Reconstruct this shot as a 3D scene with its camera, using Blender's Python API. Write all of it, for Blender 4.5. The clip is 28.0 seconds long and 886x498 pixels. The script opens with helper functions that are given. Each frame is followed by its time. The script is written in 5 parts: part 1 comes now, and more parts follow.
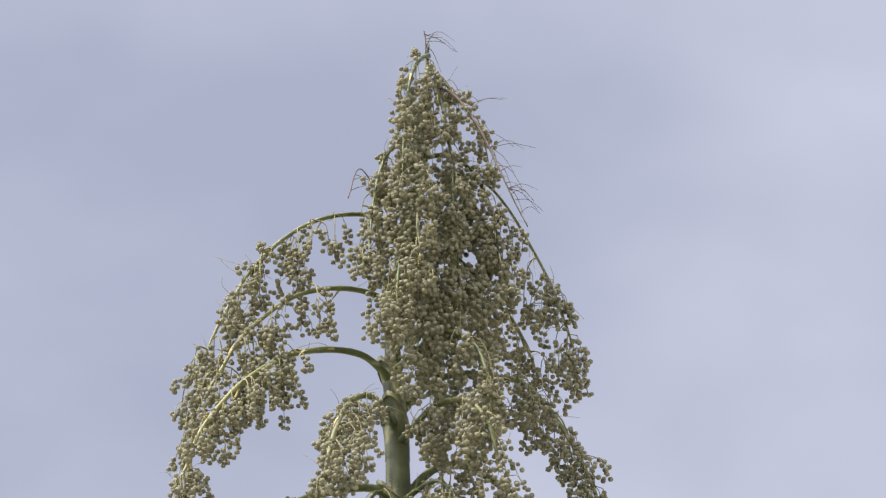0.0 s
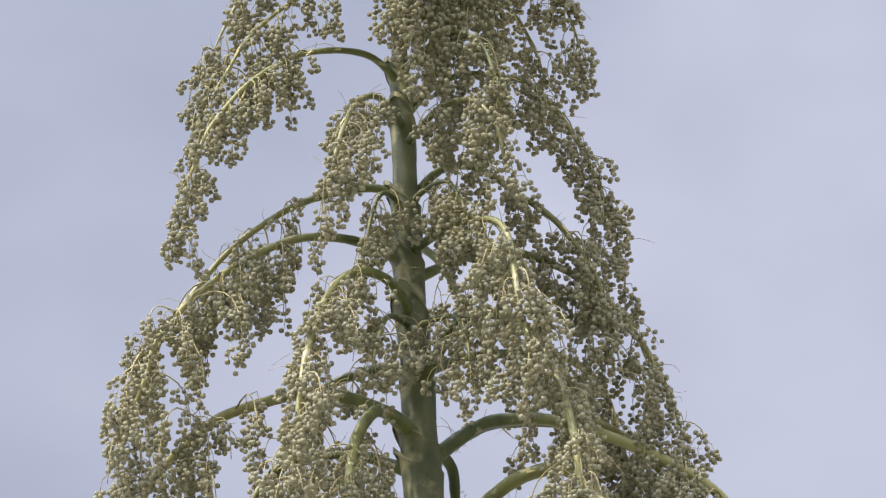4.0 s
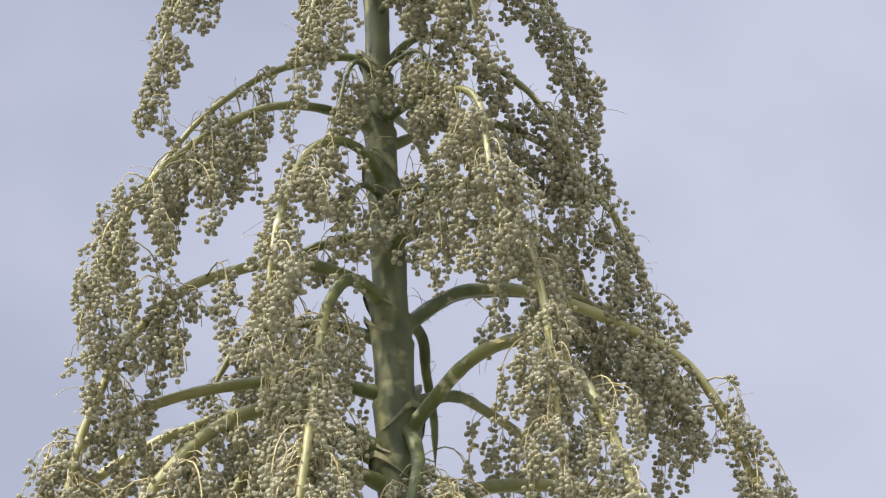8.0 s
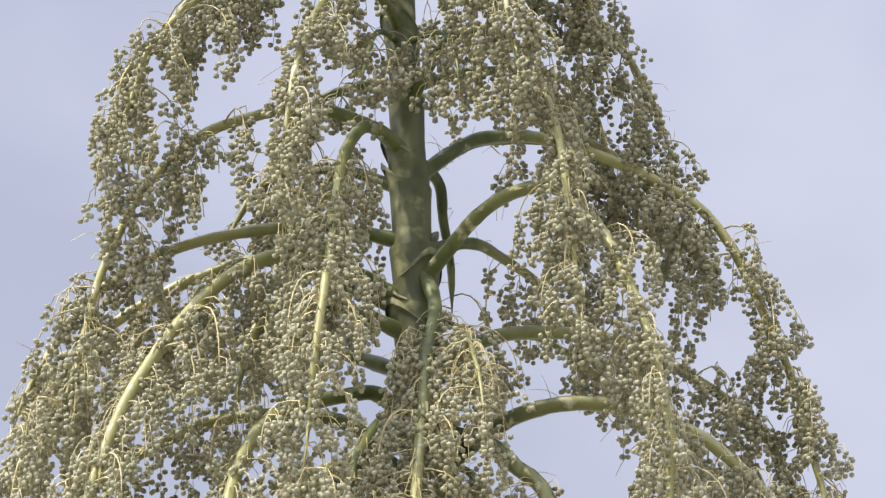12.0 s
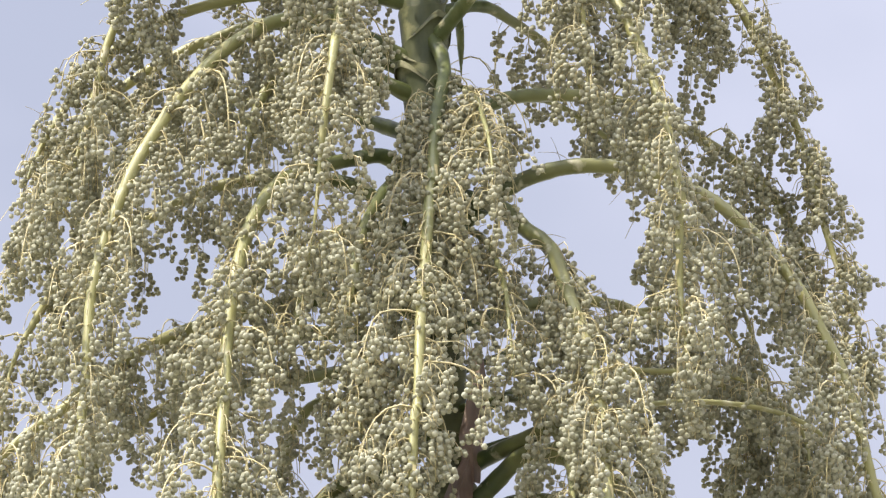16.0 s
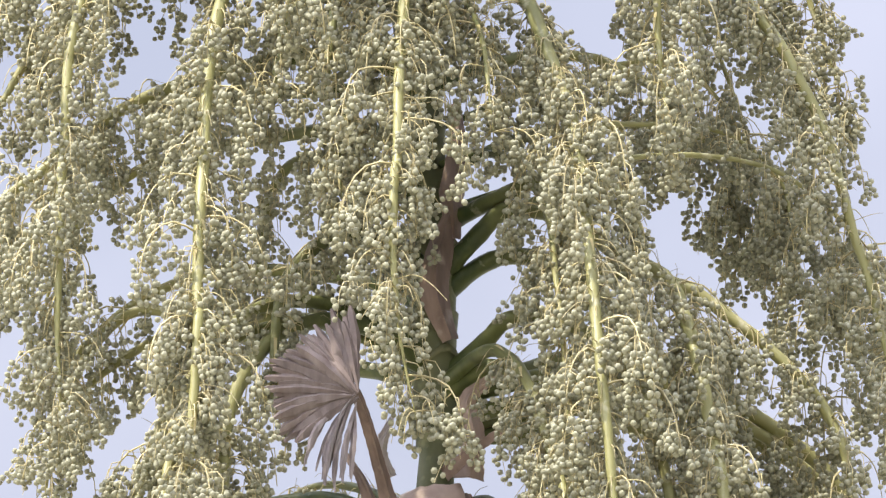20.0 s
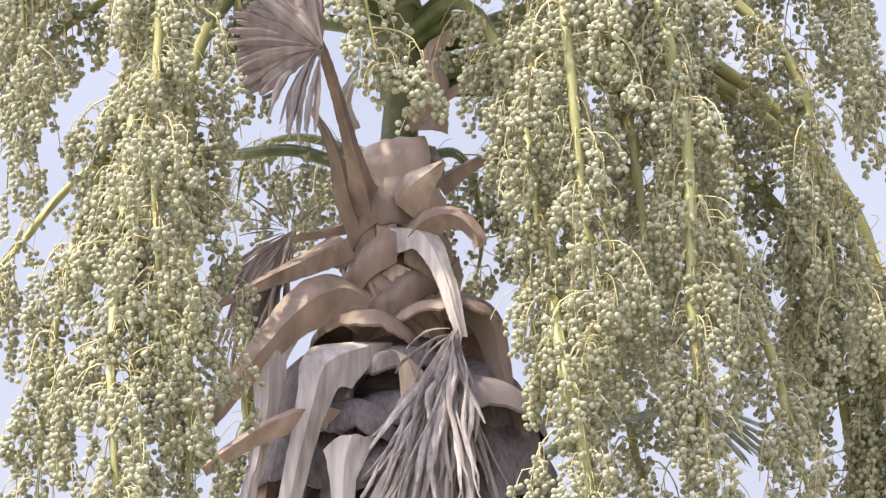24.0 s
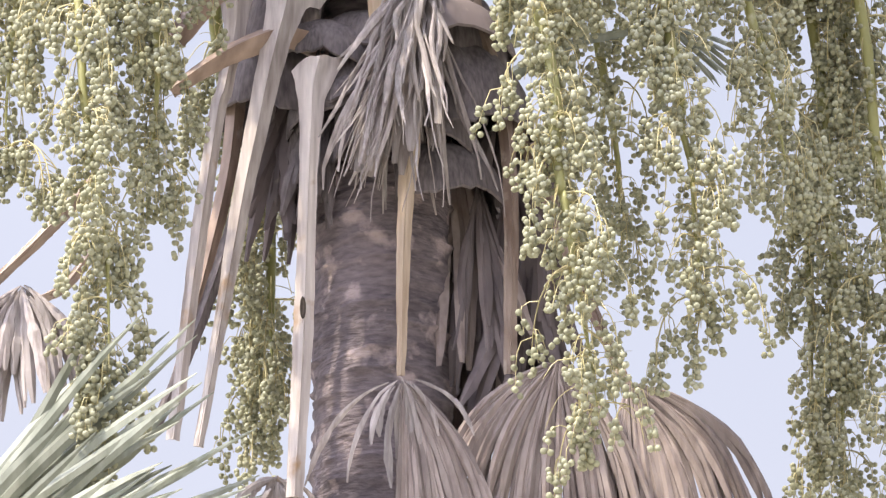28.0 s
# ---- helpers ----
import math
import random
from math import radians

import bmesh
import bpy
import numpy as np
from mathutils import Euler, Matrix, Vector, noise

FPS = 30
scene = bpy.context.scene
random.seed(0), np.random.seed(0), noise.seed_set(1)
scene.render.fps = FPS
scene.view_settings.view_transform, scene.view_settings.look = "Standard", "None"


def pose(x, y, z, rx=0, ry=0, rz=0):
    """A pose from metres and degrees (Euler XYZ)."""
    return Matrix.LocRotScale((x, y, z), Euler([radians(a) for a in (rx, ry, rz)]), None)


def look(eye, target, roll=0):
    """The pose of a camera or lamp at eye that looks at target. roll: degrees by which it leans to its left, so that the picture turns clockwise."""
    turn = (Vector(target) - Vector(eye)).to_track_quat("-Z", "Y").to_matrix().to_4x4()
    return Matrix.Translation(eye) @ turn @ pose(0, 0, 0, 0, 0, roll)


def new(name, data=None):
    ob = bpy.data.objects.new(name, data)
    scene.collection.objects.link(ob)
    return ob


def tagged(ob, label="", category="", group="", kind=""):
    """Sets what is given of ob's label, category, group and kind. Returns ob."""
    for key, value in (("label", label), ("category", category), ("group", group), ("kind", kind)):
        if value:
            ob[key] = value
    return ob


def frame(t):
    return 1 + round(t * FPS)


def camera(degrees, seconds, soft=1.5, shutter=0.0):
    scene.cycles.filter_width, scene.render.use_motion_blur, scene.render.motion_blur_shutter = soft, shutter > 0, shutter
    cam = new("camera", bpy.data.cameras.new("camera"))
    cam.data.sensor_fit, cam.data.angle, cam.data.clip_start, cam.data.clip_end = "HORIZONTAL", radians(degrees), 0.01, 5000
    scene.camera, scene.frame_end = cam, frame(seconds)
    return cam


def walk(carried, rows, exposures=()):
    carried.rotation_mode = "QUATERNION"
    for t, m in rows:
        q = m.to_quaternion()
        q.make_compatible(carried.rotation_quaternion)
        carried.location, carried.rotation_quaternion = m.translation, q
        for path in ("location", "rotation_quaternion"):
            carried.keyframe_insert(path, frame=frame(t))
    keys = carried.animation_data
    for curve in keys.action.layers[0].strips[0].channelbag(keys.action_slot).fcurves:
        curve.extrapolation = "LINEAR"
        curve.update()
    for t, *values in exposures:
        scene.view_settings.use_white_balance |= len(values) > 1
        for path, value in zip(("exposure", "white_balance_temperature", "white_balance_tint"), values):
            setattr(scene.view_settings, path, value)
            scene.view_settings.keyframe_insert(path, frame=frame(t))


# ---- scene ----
# One tall fruiting palm, filmed from the ground 26 m away through a long lens that tilts slowly down.
cam = camera(8.0, 28.0, soft=1.3)
EYE = (0.0, -26.0, 1.6)
# seconds, turn to the left, tilt up, roll
ROWS = [
    (0.0, -0.341, 38.000, 0.122),
    (0.5, -0.415, 38.120, 0.248),
    (1.0, -0.430, 38.165, 0.070),
    (1.5, -0.402, 38.105, 0.008),
    (2.0, -0.404, 37.557, -0.156),
    (2.5, -0.384, 36.862, -0.305),
    (3.0, -0.285, 36.363, -0.222),
    (3.5, -0.233, 35.953, -0.092),
    (4.0, -0.270, 35.292, 0.076),
    (4.5, -0.334, 34.782, 0.167),
    (6.5, -0.546, 34.494, 0.391),
    (7.0, -0.568, 34.539, 0.439),
    (7.5, -0.584, 34.458, 0.313),
    (8.0, -0.588, 34.114, 0.329),
    (8.5, -0.601, 33.748, 0.295),
    (9.0, -0.581, 33.393, 0.228),
    (9.5, -0.493, 33.111, 0.273),
    (10.0, -0.366, 32.890, 0.342),
    (10.5, -0.299, 32.813, 0.317),
    (11.0, -0.294, 32.790, 0.359),
    (11.5, -0.343, 32.776, 0.471),
    (12.0, -0.415, 32.729, 0.670),
    (12.5, -0.397, 32.425, 0.749),
    (13.0, -0.232, 31.982, 0.858),
    (13.5, -0.193, 31.538, 0.884),
    (15.5, -0.320, 30.620, 0.731),
    (16.0, -0.342, 30.584, 0.535),
    (16.5, -0.344, 30.408, 0.455),
    (17.0, -0.354, 30.017, 0.243),
    (17.5, -0.416, 29.453, -0.110),
    (18.0, -0.470, 28.995, -0.410),
    (18.5, -0.504, 28.637, -0.575),
    (19.0, -0.514, 28.433, -0.619),
    (19.5, -0.527, 28.378, -0.438),
    (20.0, -0.563, 28.380, -0.326),
    (20.5, -0.696, 28.398, -0.325),
    (21.0, -0.909, 28.322, -0.339),
    (21.5, -0.993, 28.009, -0.331),
    (22.0, -0.930, 27.244, -0.454),
    (22.5, -0.908, 26.503, -0.589),
    (24.5, -0.901, 25.101, -0.511),
    (25.0, -0.912, 25.076, -0.358),
    (25.5, -0.966, 25.028, -0.385),
    (26.0, -1.001, 24.537, -0.542),
    (26.5, -1.020, 23.737, -0.607),
    (27.0, -1.064, 23.143, -0.752),
    (27.5, -1.098, 22.653, -0.833),
    (28.0, -1.166, 21.800, -0.869),
]
# the film's own exposure rises as the dark trunk fills the picture
EXPOSURES = [(0.0, -0.06), (3.0, -0.04), (8.0, 0.02), (11.0, 0.1), (17.0, 0.3), (20.0, 0.36), (22.0, 0.42), (25.0, 0.5), (26.5, 0.48), (28.0, 0.48)]
walk(cam, [(t, pose(*EYE, 90 + tilt, 0, turn) @ pose(0, 0, 0, 0, 0, roll)) for t, turn, tilt, roll in ROWS], EXPOSURES)

# ---- sky and sun ----
SUN_ELEVATION, SUN_AZIMUTH = 57.0, 237.0  # azimuth clockwise from +Y
world = bpy.data.worlds.new("sky")
scene.world = world
world.use_nodes = True
wt = world.node_tree
sky = wt.nodes.new("ShaderNodeTexSky")
sky.sky_type = "NISHITA"
sky.sun_disc = False
sky.sun_elevation, sky.sun_rotation = radians(SUN_ELEVATION), radians(SUN_AZIMUTH)
sky.air_density, sky.dust_density, sky.ozone_density = 1.0, 3.0, 1.5
# thin high cloud: pale veils of several sizes over the blue
wc = wt.nodes.new("ShaderNodeTexCoord")
wm = wt.nodes.new("ShaderNodeMapping")
wm.inputs["Scale"].default_value = (1.0, 1.0, 1.6)
wn = wt.nodes.new("ShaderNodeTexNoise")
wn.inputs["Scale"].default_value, wn.inputs["Detail"].default_value, wn.inputs["Roughness"].default_value = 8.0, 4.0, 0.5
wr = wt.nodes.new("ShaderNodeMapRange")
wr.inputs["From Min"].default_value, wr.inputs["From Max"].default_value = 0.40, 0.72
wr.inputs["To Min"].default_value, wr.inputs["To Max"].default_value = 0.56, 0.92
wx = wt.nodes.new("ShaderNodeMix")
wx.data_type = "RGBA"
# the haze glows brighter towards the sun
sun_way = (math.sin(radians(SUN_AZIMUTH)) * math.cos(radians(SUN_ELEVATION)), math.cos(radians(SUN_AZIMUTH)) * math.cos(radians(SUN_ELEVATION)), math.sin(radians(SUN_ELEVATION)))
wd = wt.nodes.new("ShaderNodeVectorMath")
wd.operation = "DOT_PRODUCT"
wd.inputs[1].default_value = sun_way
wg = wt.nodes.new("ShaderNodeMapRange")
wg.interpolation_type = "SMOOTHSTEP"
wg.inputs["From Min"].default_value, wg.inputs["From Max"].default_value = 0.6, 1.0
wg.inputs["To Min"].default_value, wg.inputs["To Max"].default_value = 1.0, 8.0
wv = wt.nodes.new("ShaderNodeVectorMath")
wv.operation = "SCALE"
wv.inputs[0].default_value = (5.9, 6.1, 7.5)
wt.links.new(wc.outputs["Generated"], wd.inputs[0])
wt.links.new(wd.outputs["Value"], wg.inputs["Value"])
wt.links.new(wg.outputs["Result"], wv.inputs["Scale"])
wt.links.new(wv.outputs["Vector"], wx.inputs["B"])
wb = wt.nodes["Background"]
wb.inputs["Strength"].default_value = 0.112
wt.links.new(wc.outputs["Generated"], wm.inputs["Vector"])
wt.links.new(wm.outputs["Vector"], wn.inputs["Vector"])
wt.links.new(wn.outputs["Fac"], wr.inputs["Value"])
wt.links.new(wr.outputs["Result"], wx.inputs["Factor"])
wt.links.new(sky.outputs["Color"], wx.inputs["A"])
# whiter haze towards the horizon
ws = wt.nodes.new("ShaderNodeSeparateXYZ")
wh = wt.nodes.new("ShaderNodeMapRange")
wh.interpolation_type = "SMOOTHSTEP"
wh.inputs["From Min"].default_value, wh.inputs["From Max"].default_value = 0.62, 0.25
wh.inputs["To Min"].default_value, wh.inputs["To Max"].default_value = 0.0, 0.85
wy = wt.nodes.new("ShaderNodeMix")
wy.data_type = "RGBA"
wy.inputs["B"].default_value = (5.0, 5.1, 5.95, 1)
wt.links.new(wc.outputs["Generated"], ws.inputs[0])
wt.links.new(ws.outputs["Z"], wh.inputs["Value"])
wt.links.new(wh.outputs["Result"], wy.inputs["Factor"])
wt.links.new(wx.outputs["Result"], wy.inputs["A"])
wt.links.new(wy.outputs["Result"], wb.inputs["Color"])

sun_data = bpy.data.lights.new("sun", "SUN")
sun_data.energy, sun_data.angle, sun_data.color = 4.1, radians(0.8), (1.0, 0.90, 0.71)
sun = new("sun", sun_data)
a, e = radians(SUN_AZIMUTH), radians(SUN_ELEVATION)
sun.matrix_world = look((20 * math.sin(a), 20 * math.cos(a), 40), (20 * math.sin(a) - math.sin(a) * math.cos(e), 20 * math.cos(a) - math.cos(a) * math.cos(e), 40 - math.sin(e)))

# ---- materials ----
def material(name, low, high, rough=0.6, grain=40.0, stretch=(1, 1, 1), bump=0.2, bump_scale=None, island=0.0, coat=0.0, stain=None, height=None, outer=None, spec=0.35):
    """A grainy two-tone surface: fine grain between low and high, large stains, and a spread of tone between loose pieces. height: a third colour above a height span; outer: one away from the stem."""
    m = bpy.data.materials.new(name)
    m.use_nodes = True
    nt = m.node_tree
    link = nt.links.new
    bsdf = nt.nodes["Principled BSDF"]
    bsdf.inputs["Roughness"].default_value = rough
    bsdf.inputs["Specular IOR Level"].default_value = spec
    bsdf.inputs["Coat Weight"].default_value = coat
    co = nt.nodes.new("ShaderNodeTexCoord")
    mp = nt.nodes.new("ShaderNodeMapping")
    mp.inputs["Scale"].default_value = stretch
    link(co.outputs["Object"], mp.inputs["Vector"])
    n1 = nt.nodes.new("ShaderNodeTexNoise")
    n1.inputs["Scale"].default_value, n1.inputs["Detail"].default_value = grain, 6.0
    n2 = nt.nodes.new("ShaderNodeTexNoise")
    n2.inputs["Scale"].default_value, n2.inputs["Detail"].default_value = grain * 0.12, 3.0
    link(mp.outputs["Vector"], n1.inputs["Vector"])
    link(mp.outputs["Vector"], n2.inputs["Vector"])
    add = nt.nodes.new("ShaderNodeMath")
    add.operation = "MULTIPLY_ADD"
    add.inputs[1].default_value = 0.5
    half = nt.nodes.new("ShaderNodeMath")
    half.operation = "MULTIPLY"
    half.inputs[1].default_value = 0.5
    link(n1.outputs["Fac"], add.inputs[0])
    link(n2.outputs["Fac"], half.inputs[0])
    link(half.outputs[0], add.inputs[2])
    fac = nt.nodes.new("ShaderNodeMapRange")
    fac.inputs["From Min"].default_value, fac.inputs["From Max"].default_value = 0.36, 0.64
    link(add.outputs[0], fac.inputs["Value"])
    mix = nt.nodes.new("ShaderNodeMix")
    mix.data_type = "RGBA"
    mix.inputs["A"].default_value, mix.inputs["B"].default_value = (*low, 1), (*high, 1)
    link(fac.outputs["Result"], mix.inputs["Factor"])
    colour = mix.outputs["Result"]
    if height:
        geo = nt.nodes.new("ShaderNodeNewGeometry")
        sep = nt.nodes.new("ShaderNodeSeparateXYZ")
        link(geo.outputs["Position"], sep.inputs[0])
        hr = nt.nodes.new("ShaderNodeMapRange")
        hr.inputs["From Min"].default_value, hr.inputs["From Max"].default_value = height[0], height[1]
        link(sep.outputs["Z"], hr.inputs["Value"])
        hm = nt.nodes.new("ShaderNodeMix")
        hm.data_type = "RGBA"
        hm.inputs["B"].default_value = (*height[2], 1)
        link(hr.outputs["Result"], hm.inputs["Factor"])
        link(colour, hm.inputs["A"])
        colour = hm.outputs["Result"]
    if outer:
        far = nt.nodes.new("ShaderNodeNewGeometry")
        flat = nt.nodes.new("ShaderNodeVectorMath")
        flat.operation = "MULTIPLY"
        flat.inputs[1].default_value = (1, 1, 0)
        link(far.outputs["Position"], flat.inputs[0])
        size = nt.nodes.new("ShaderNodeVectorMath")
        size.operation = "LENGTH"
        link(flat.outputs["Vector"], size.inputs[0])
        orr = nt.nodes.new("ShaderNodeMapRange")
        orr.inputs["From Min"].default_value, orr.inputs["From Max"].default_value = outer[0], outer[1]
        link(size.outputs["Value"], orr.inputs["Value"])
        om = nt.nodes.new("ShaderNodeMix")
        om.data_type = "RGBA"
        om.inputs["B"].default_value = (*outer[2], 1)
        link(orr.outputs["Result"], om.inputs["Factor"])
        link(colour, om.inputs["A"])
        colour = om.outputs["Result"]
    if stain:
        n3 = nt.nodes.new("ShaderNodeTexNoise")
        n3.inputs["Scale"].default_value, n3.inputs["Detail"].default_value = stain[1], 5.0
        link(co.outputs["Object"], n3.inputs["Vector"])
        sr = nt.nodes.new("ShaderNodeMapRange")
        sr.inputs["From Min"].default_value, sr.inputs["From Max"].default_value = stain[2], stain[2] + 0.12
        link(n3.outputs["Fac"], sr.inputs["Value"])
        sm = nt.nodes.new("ShaderNodeMix")
        sm.data_type = "RGBA"
        sm.inputs["B"].default_value = (*stain[0], 1)
        link(sr.outputs["Result"], sm.inputs["Factor"])
        link(colour, sm.inputs["A"])
        colour = sm.outputs["Result"]
    if island:
        geo2 = nt.nodes.new("ShaderNodeNewGeometry")
        info = nt.nodes.new("ShaderNodeObjectInfo")
        both = nt.nodes.new("ShaderNodeMath")
        both.operation = "ADD"
        link(geo2.outputs["Random Per Island"], both.inputs[0])
        link(info.outputs["Random"], both.inputs[1])
        frac = nt.nodes.new("ShaderNodeMath")
        frac.operation = "FRACT"
        link(both.outputs[0], frac.inputs[0])
        vr = nt.nodes.new("ShaderNodeMapRange")
        vr.inputs["To Min"].default_value, vr.inputs["To Max"].default_value = 1 - island, 1 + island
        link(frac.outputs[0], vr.inputs["Value"])
        hsv = nt.nodes.new("ShaderNodeHueSaturation")
        link(vr.outputs["Result"], hsv.inputs["Value"])
        link(colour, hsv.inputs["Color"])
        colour = hsv.outputs["Color"]
    link(colour, bsdf.inputs["Base Color"])
    if bump:
        bp = nt.nodes.new("ShaderNodeBump")
        bp.inputs["Strength"].default_value, bp.inputs["Distance"].default_value = bump, bump_scale or 0.01
        link(add.outputs[0], bp.inputs["Height"])
        link(bp.outputs["Normal"], bsdf.inputs["Normal"])
    return m


# darker towards the top: drier fruit, plus shade of the tip put in
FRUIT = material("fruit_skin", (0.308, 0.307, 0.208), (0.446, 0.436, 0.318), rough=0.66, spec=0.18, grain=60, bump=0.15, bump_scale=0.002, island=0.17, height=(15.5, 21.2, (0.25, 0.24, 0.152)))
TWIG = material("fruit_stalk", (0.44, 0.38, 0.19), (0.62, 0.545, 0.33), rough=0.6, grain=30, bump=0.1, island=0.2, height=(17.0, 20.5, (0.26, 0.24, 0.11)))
DEAD = material("dead_twig", (0.10, 0.075, 0.06), (0.22, 0.175, 0.14), rough=0.8, grain=30, bump=0.1)
BARE = material("bare_twig", (0.30, 0.25, 0.14), (0.42, 0.36, 0.20), rough=0.7, grain=30, bump=0.1)
# yellower further out; shade near the stem and sun beyond are coloured in
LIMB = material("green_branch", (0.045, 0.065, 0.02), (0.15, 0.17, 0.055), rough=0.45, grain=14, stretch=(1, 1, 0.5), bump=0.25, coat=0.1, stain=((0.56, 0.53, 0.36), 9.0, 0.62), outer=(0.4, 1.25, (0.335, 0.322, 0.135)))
SHEATH = material("bract_sheath", (0.05, 0.062, 0.026), (0.155, 0.162, 0.075), rough=0.5, grain=12, stretch=(1, 1, 0.4), bump=0.3, stain=((0.27, 0.265, 0.13), 7.0, 0.56))
RIM = material("bract_rim", (0.10, 0.105, 0.045), (0.24, 0.23, 0.11), rough=0.55, grain=14, bump=0.2)
FLAP = material("dry_bract", (0.42, 0.36, 0.16), (0.58, 0.50, 0.26), rough=0.7, grain=25)
BARK = material("trunk_bark", (0.095, 0.078, 0.088), (0.24, 0.195, 0.208), rough=0.9, grain=22, stretch=(0.8, 0.8, 2.6), bump=1.0, bump_scale=0.03, stain=((0.42, 0.335, 0.33), 8.0, 0.56))
# old fibre and hoods round the trunk; the hollow's shade is in this colour
SHADED_FIBRE = material("shaded_old_fibre", (0.09, 0.076, 0.08), (0.23, 0.195, 0.20), rough=0.9, grain=30, stretch=(2, 2, 0.5), bump=0.6)
HOLE = material("knot_hole", (0.03, 0.025, 0.022), (0.09, 0.07, 0.06), rough=0.9, grain=60)
BROWN = material("brown_leaf_base", (0.125, 0.084, 0.068), (0.38, 0.278, 0.228), rough=0.55, grain=8, stretch=(1.5, 1.5, 0.4), bump=0.3, stain=((0.50, 0.42, 0.37), 5.0, 0.6), island=0.2)
BASE = material("dry_leaf_base", (0.23, 0.158, 0.125), (0.56, 0.44, 0.375), rough=0.5, grain=7, stretch=(1, 1, 0.4), bump=0.4, bump_scale=0.01, stain=((0.66, 0.55, 0.46), 5.0, 0.58), island=0.25)
# lower bases and back strips: greyer with age, and darkened to carry their shade
SHADED_WEATHERED = material("shaded_weathered_leaf", (0.09, 0.072, 0.076), (0.235, 0.192, 0.195), rough=0.8, grain=9, stretch=(1, 1, 0.4), bump=0.4, stain=((0.36, 0.31, 0.28), 8.0, 0.66), island=0.2)
STRAP = material("dry_petiole", (0.30, 0.25, 0.24), (0.66, 0.59, 0.57), rough=0.5, grain=10, stretch=(3, 3, 0.3), bump=0.3, stain=((0.34, 0.22, 0.13), 5.0, 0.62), island=0.18)
STRAW = material("straw_petiole", (0.36, 0.26, 0.185), (0.57, 0.455, 0.36), rough=0.6, grain=14, stretch=(3, 3, 0.2), bump=0.3)
BLADE = material("dry_leaf_blade", (0.20, 0.165, 0.16), (0.50, 0.44, 0.43), rough=0.75, grain=26, stretch=(1.5, 1.5, 0.25), bump=0.4, island=0.26)
OLD = material("old_leaf_blade", (0.20, 0.155, 0.145), (0.40, 0.33, 0.31), rough=0.8, grain=22, stretch=(1, 1, 0.3), bump=0.35, island=0.25)
LIVE = material("living_leaf", (0.18, 0.195, 0.15), (0.40, 0.41, 0.34), rough=0.5, grain=16, stretch=(1, 1, 0.3), bump=0.2, island=0.25)
SOIL = material("ground_grass", (0.24, 0.24, 0.18), (0.42, 0.40, 0.33), rough=0.95, grain=1.5, bump=0.5, stain=((0.30, 0.26, 0.20), 0.08, 0.5))

# ---- mesh helpers ----
RNG = np.random.default_rng(7)


def part(name, verts, faces, mat, parent, label="", smooth=True, kind="", sharp=0):
    """One mesh object under a thing or a part."""
    me = bpy.data.meshes.new(name)
    me.from_pydata(np.asarray(verts).tolist(), [], [list(f) for f in faces])
    me.materials.append(mat)
    if smooth:
        me.shade_smooth()
        if sharp:
            me.set_sharp_from_angle(angle=radians(sharp))
    ob = new(name, me)
    ob.parent = parent
    return tagged(ob, label=label, kind=kind)


def mesh_tris(name, verts, tris, mat):
    """A mesh straight from arrays of corners and triangles."""
    me = bpy.data.meshes.new(name)
    nv, nf = len(verts), len(tris)
    me.vertices.add(nv)
    me.vertices.foreach_set("co", np.ascontiguousarray(verts, dtype=np.float32).ravel())
    me.loops.add(nf * 3)
    me.loops.foreach_set("vertex_index", np.ascontiguousarray(tris, dtype=np.int32).ravel())
    me.polygons.add(nf)
    me.polygons.foreach_set("loop_start", np.arange(0, nf * 3, 3, dtype=np.int32))
    me.polygons.foreach_set("loop_total", np.full(nf, 3, dtype=np.int32))
    me.update(calc_edges=True)
    me.materials.append(mat)
    me.shade_smooth()
    return me


def spline(points, n):
    """n points evenly spread along a smooth curve through the given ones."""
    p = np.asarray(points, float)
    if len(p) == 2:
        return p[0] + (p[1] - p[0]) * np.linspace(0, 1, n)[:, None]
    q = np.vstack([2 * p[0] - p[1], p, 2 * p[-1] - p[-2]])
    out = []
    for i in range(len(p) - 1):
        a, b, c, d = q[i:i + 4]
        t = np.linspace(0, 1, 24, endpoint=False)[:, None]
        out.append(0.5 * (2 * b + (c - a) * t + (2 * a - 5 * b + 4 * c - d) * t ** 2 + (3 * b - a - 3 * c + d) * t ** 3))
    out = np.vstack(out + [p[-1:]])
    s = np.r_[0, np.cumsum(np.linalg.norm(np.diff(out, axis=0), axis=1))]
    at = np.linspace(0, s[-1], n)
    return np.stack([np.interp(at, s, out[:, k]) for k in range(3)], 1)


def frames_along(c, ref=None):
    """Tangents and two crosswise directions along a curve, without twist."""
    t = np.gradient(c, axis=0)
    t /= np.linalg.norm(t, axis=1)[:, None] + 1e-12
    u = np.zeros_like(t)
    a = np.array(ref if ref is not None else ((0, 0, 1) if abs(t[0][2]) < 0.8 else (1, 0, 0)), float)
    for i in range(len(t)):
        a = a - t[i] * a.dot(t[i])
        a = a / (np.linalg.norm(a) + 1e-12)
        u[i] = a
    return t, u, np.cross(t, u)


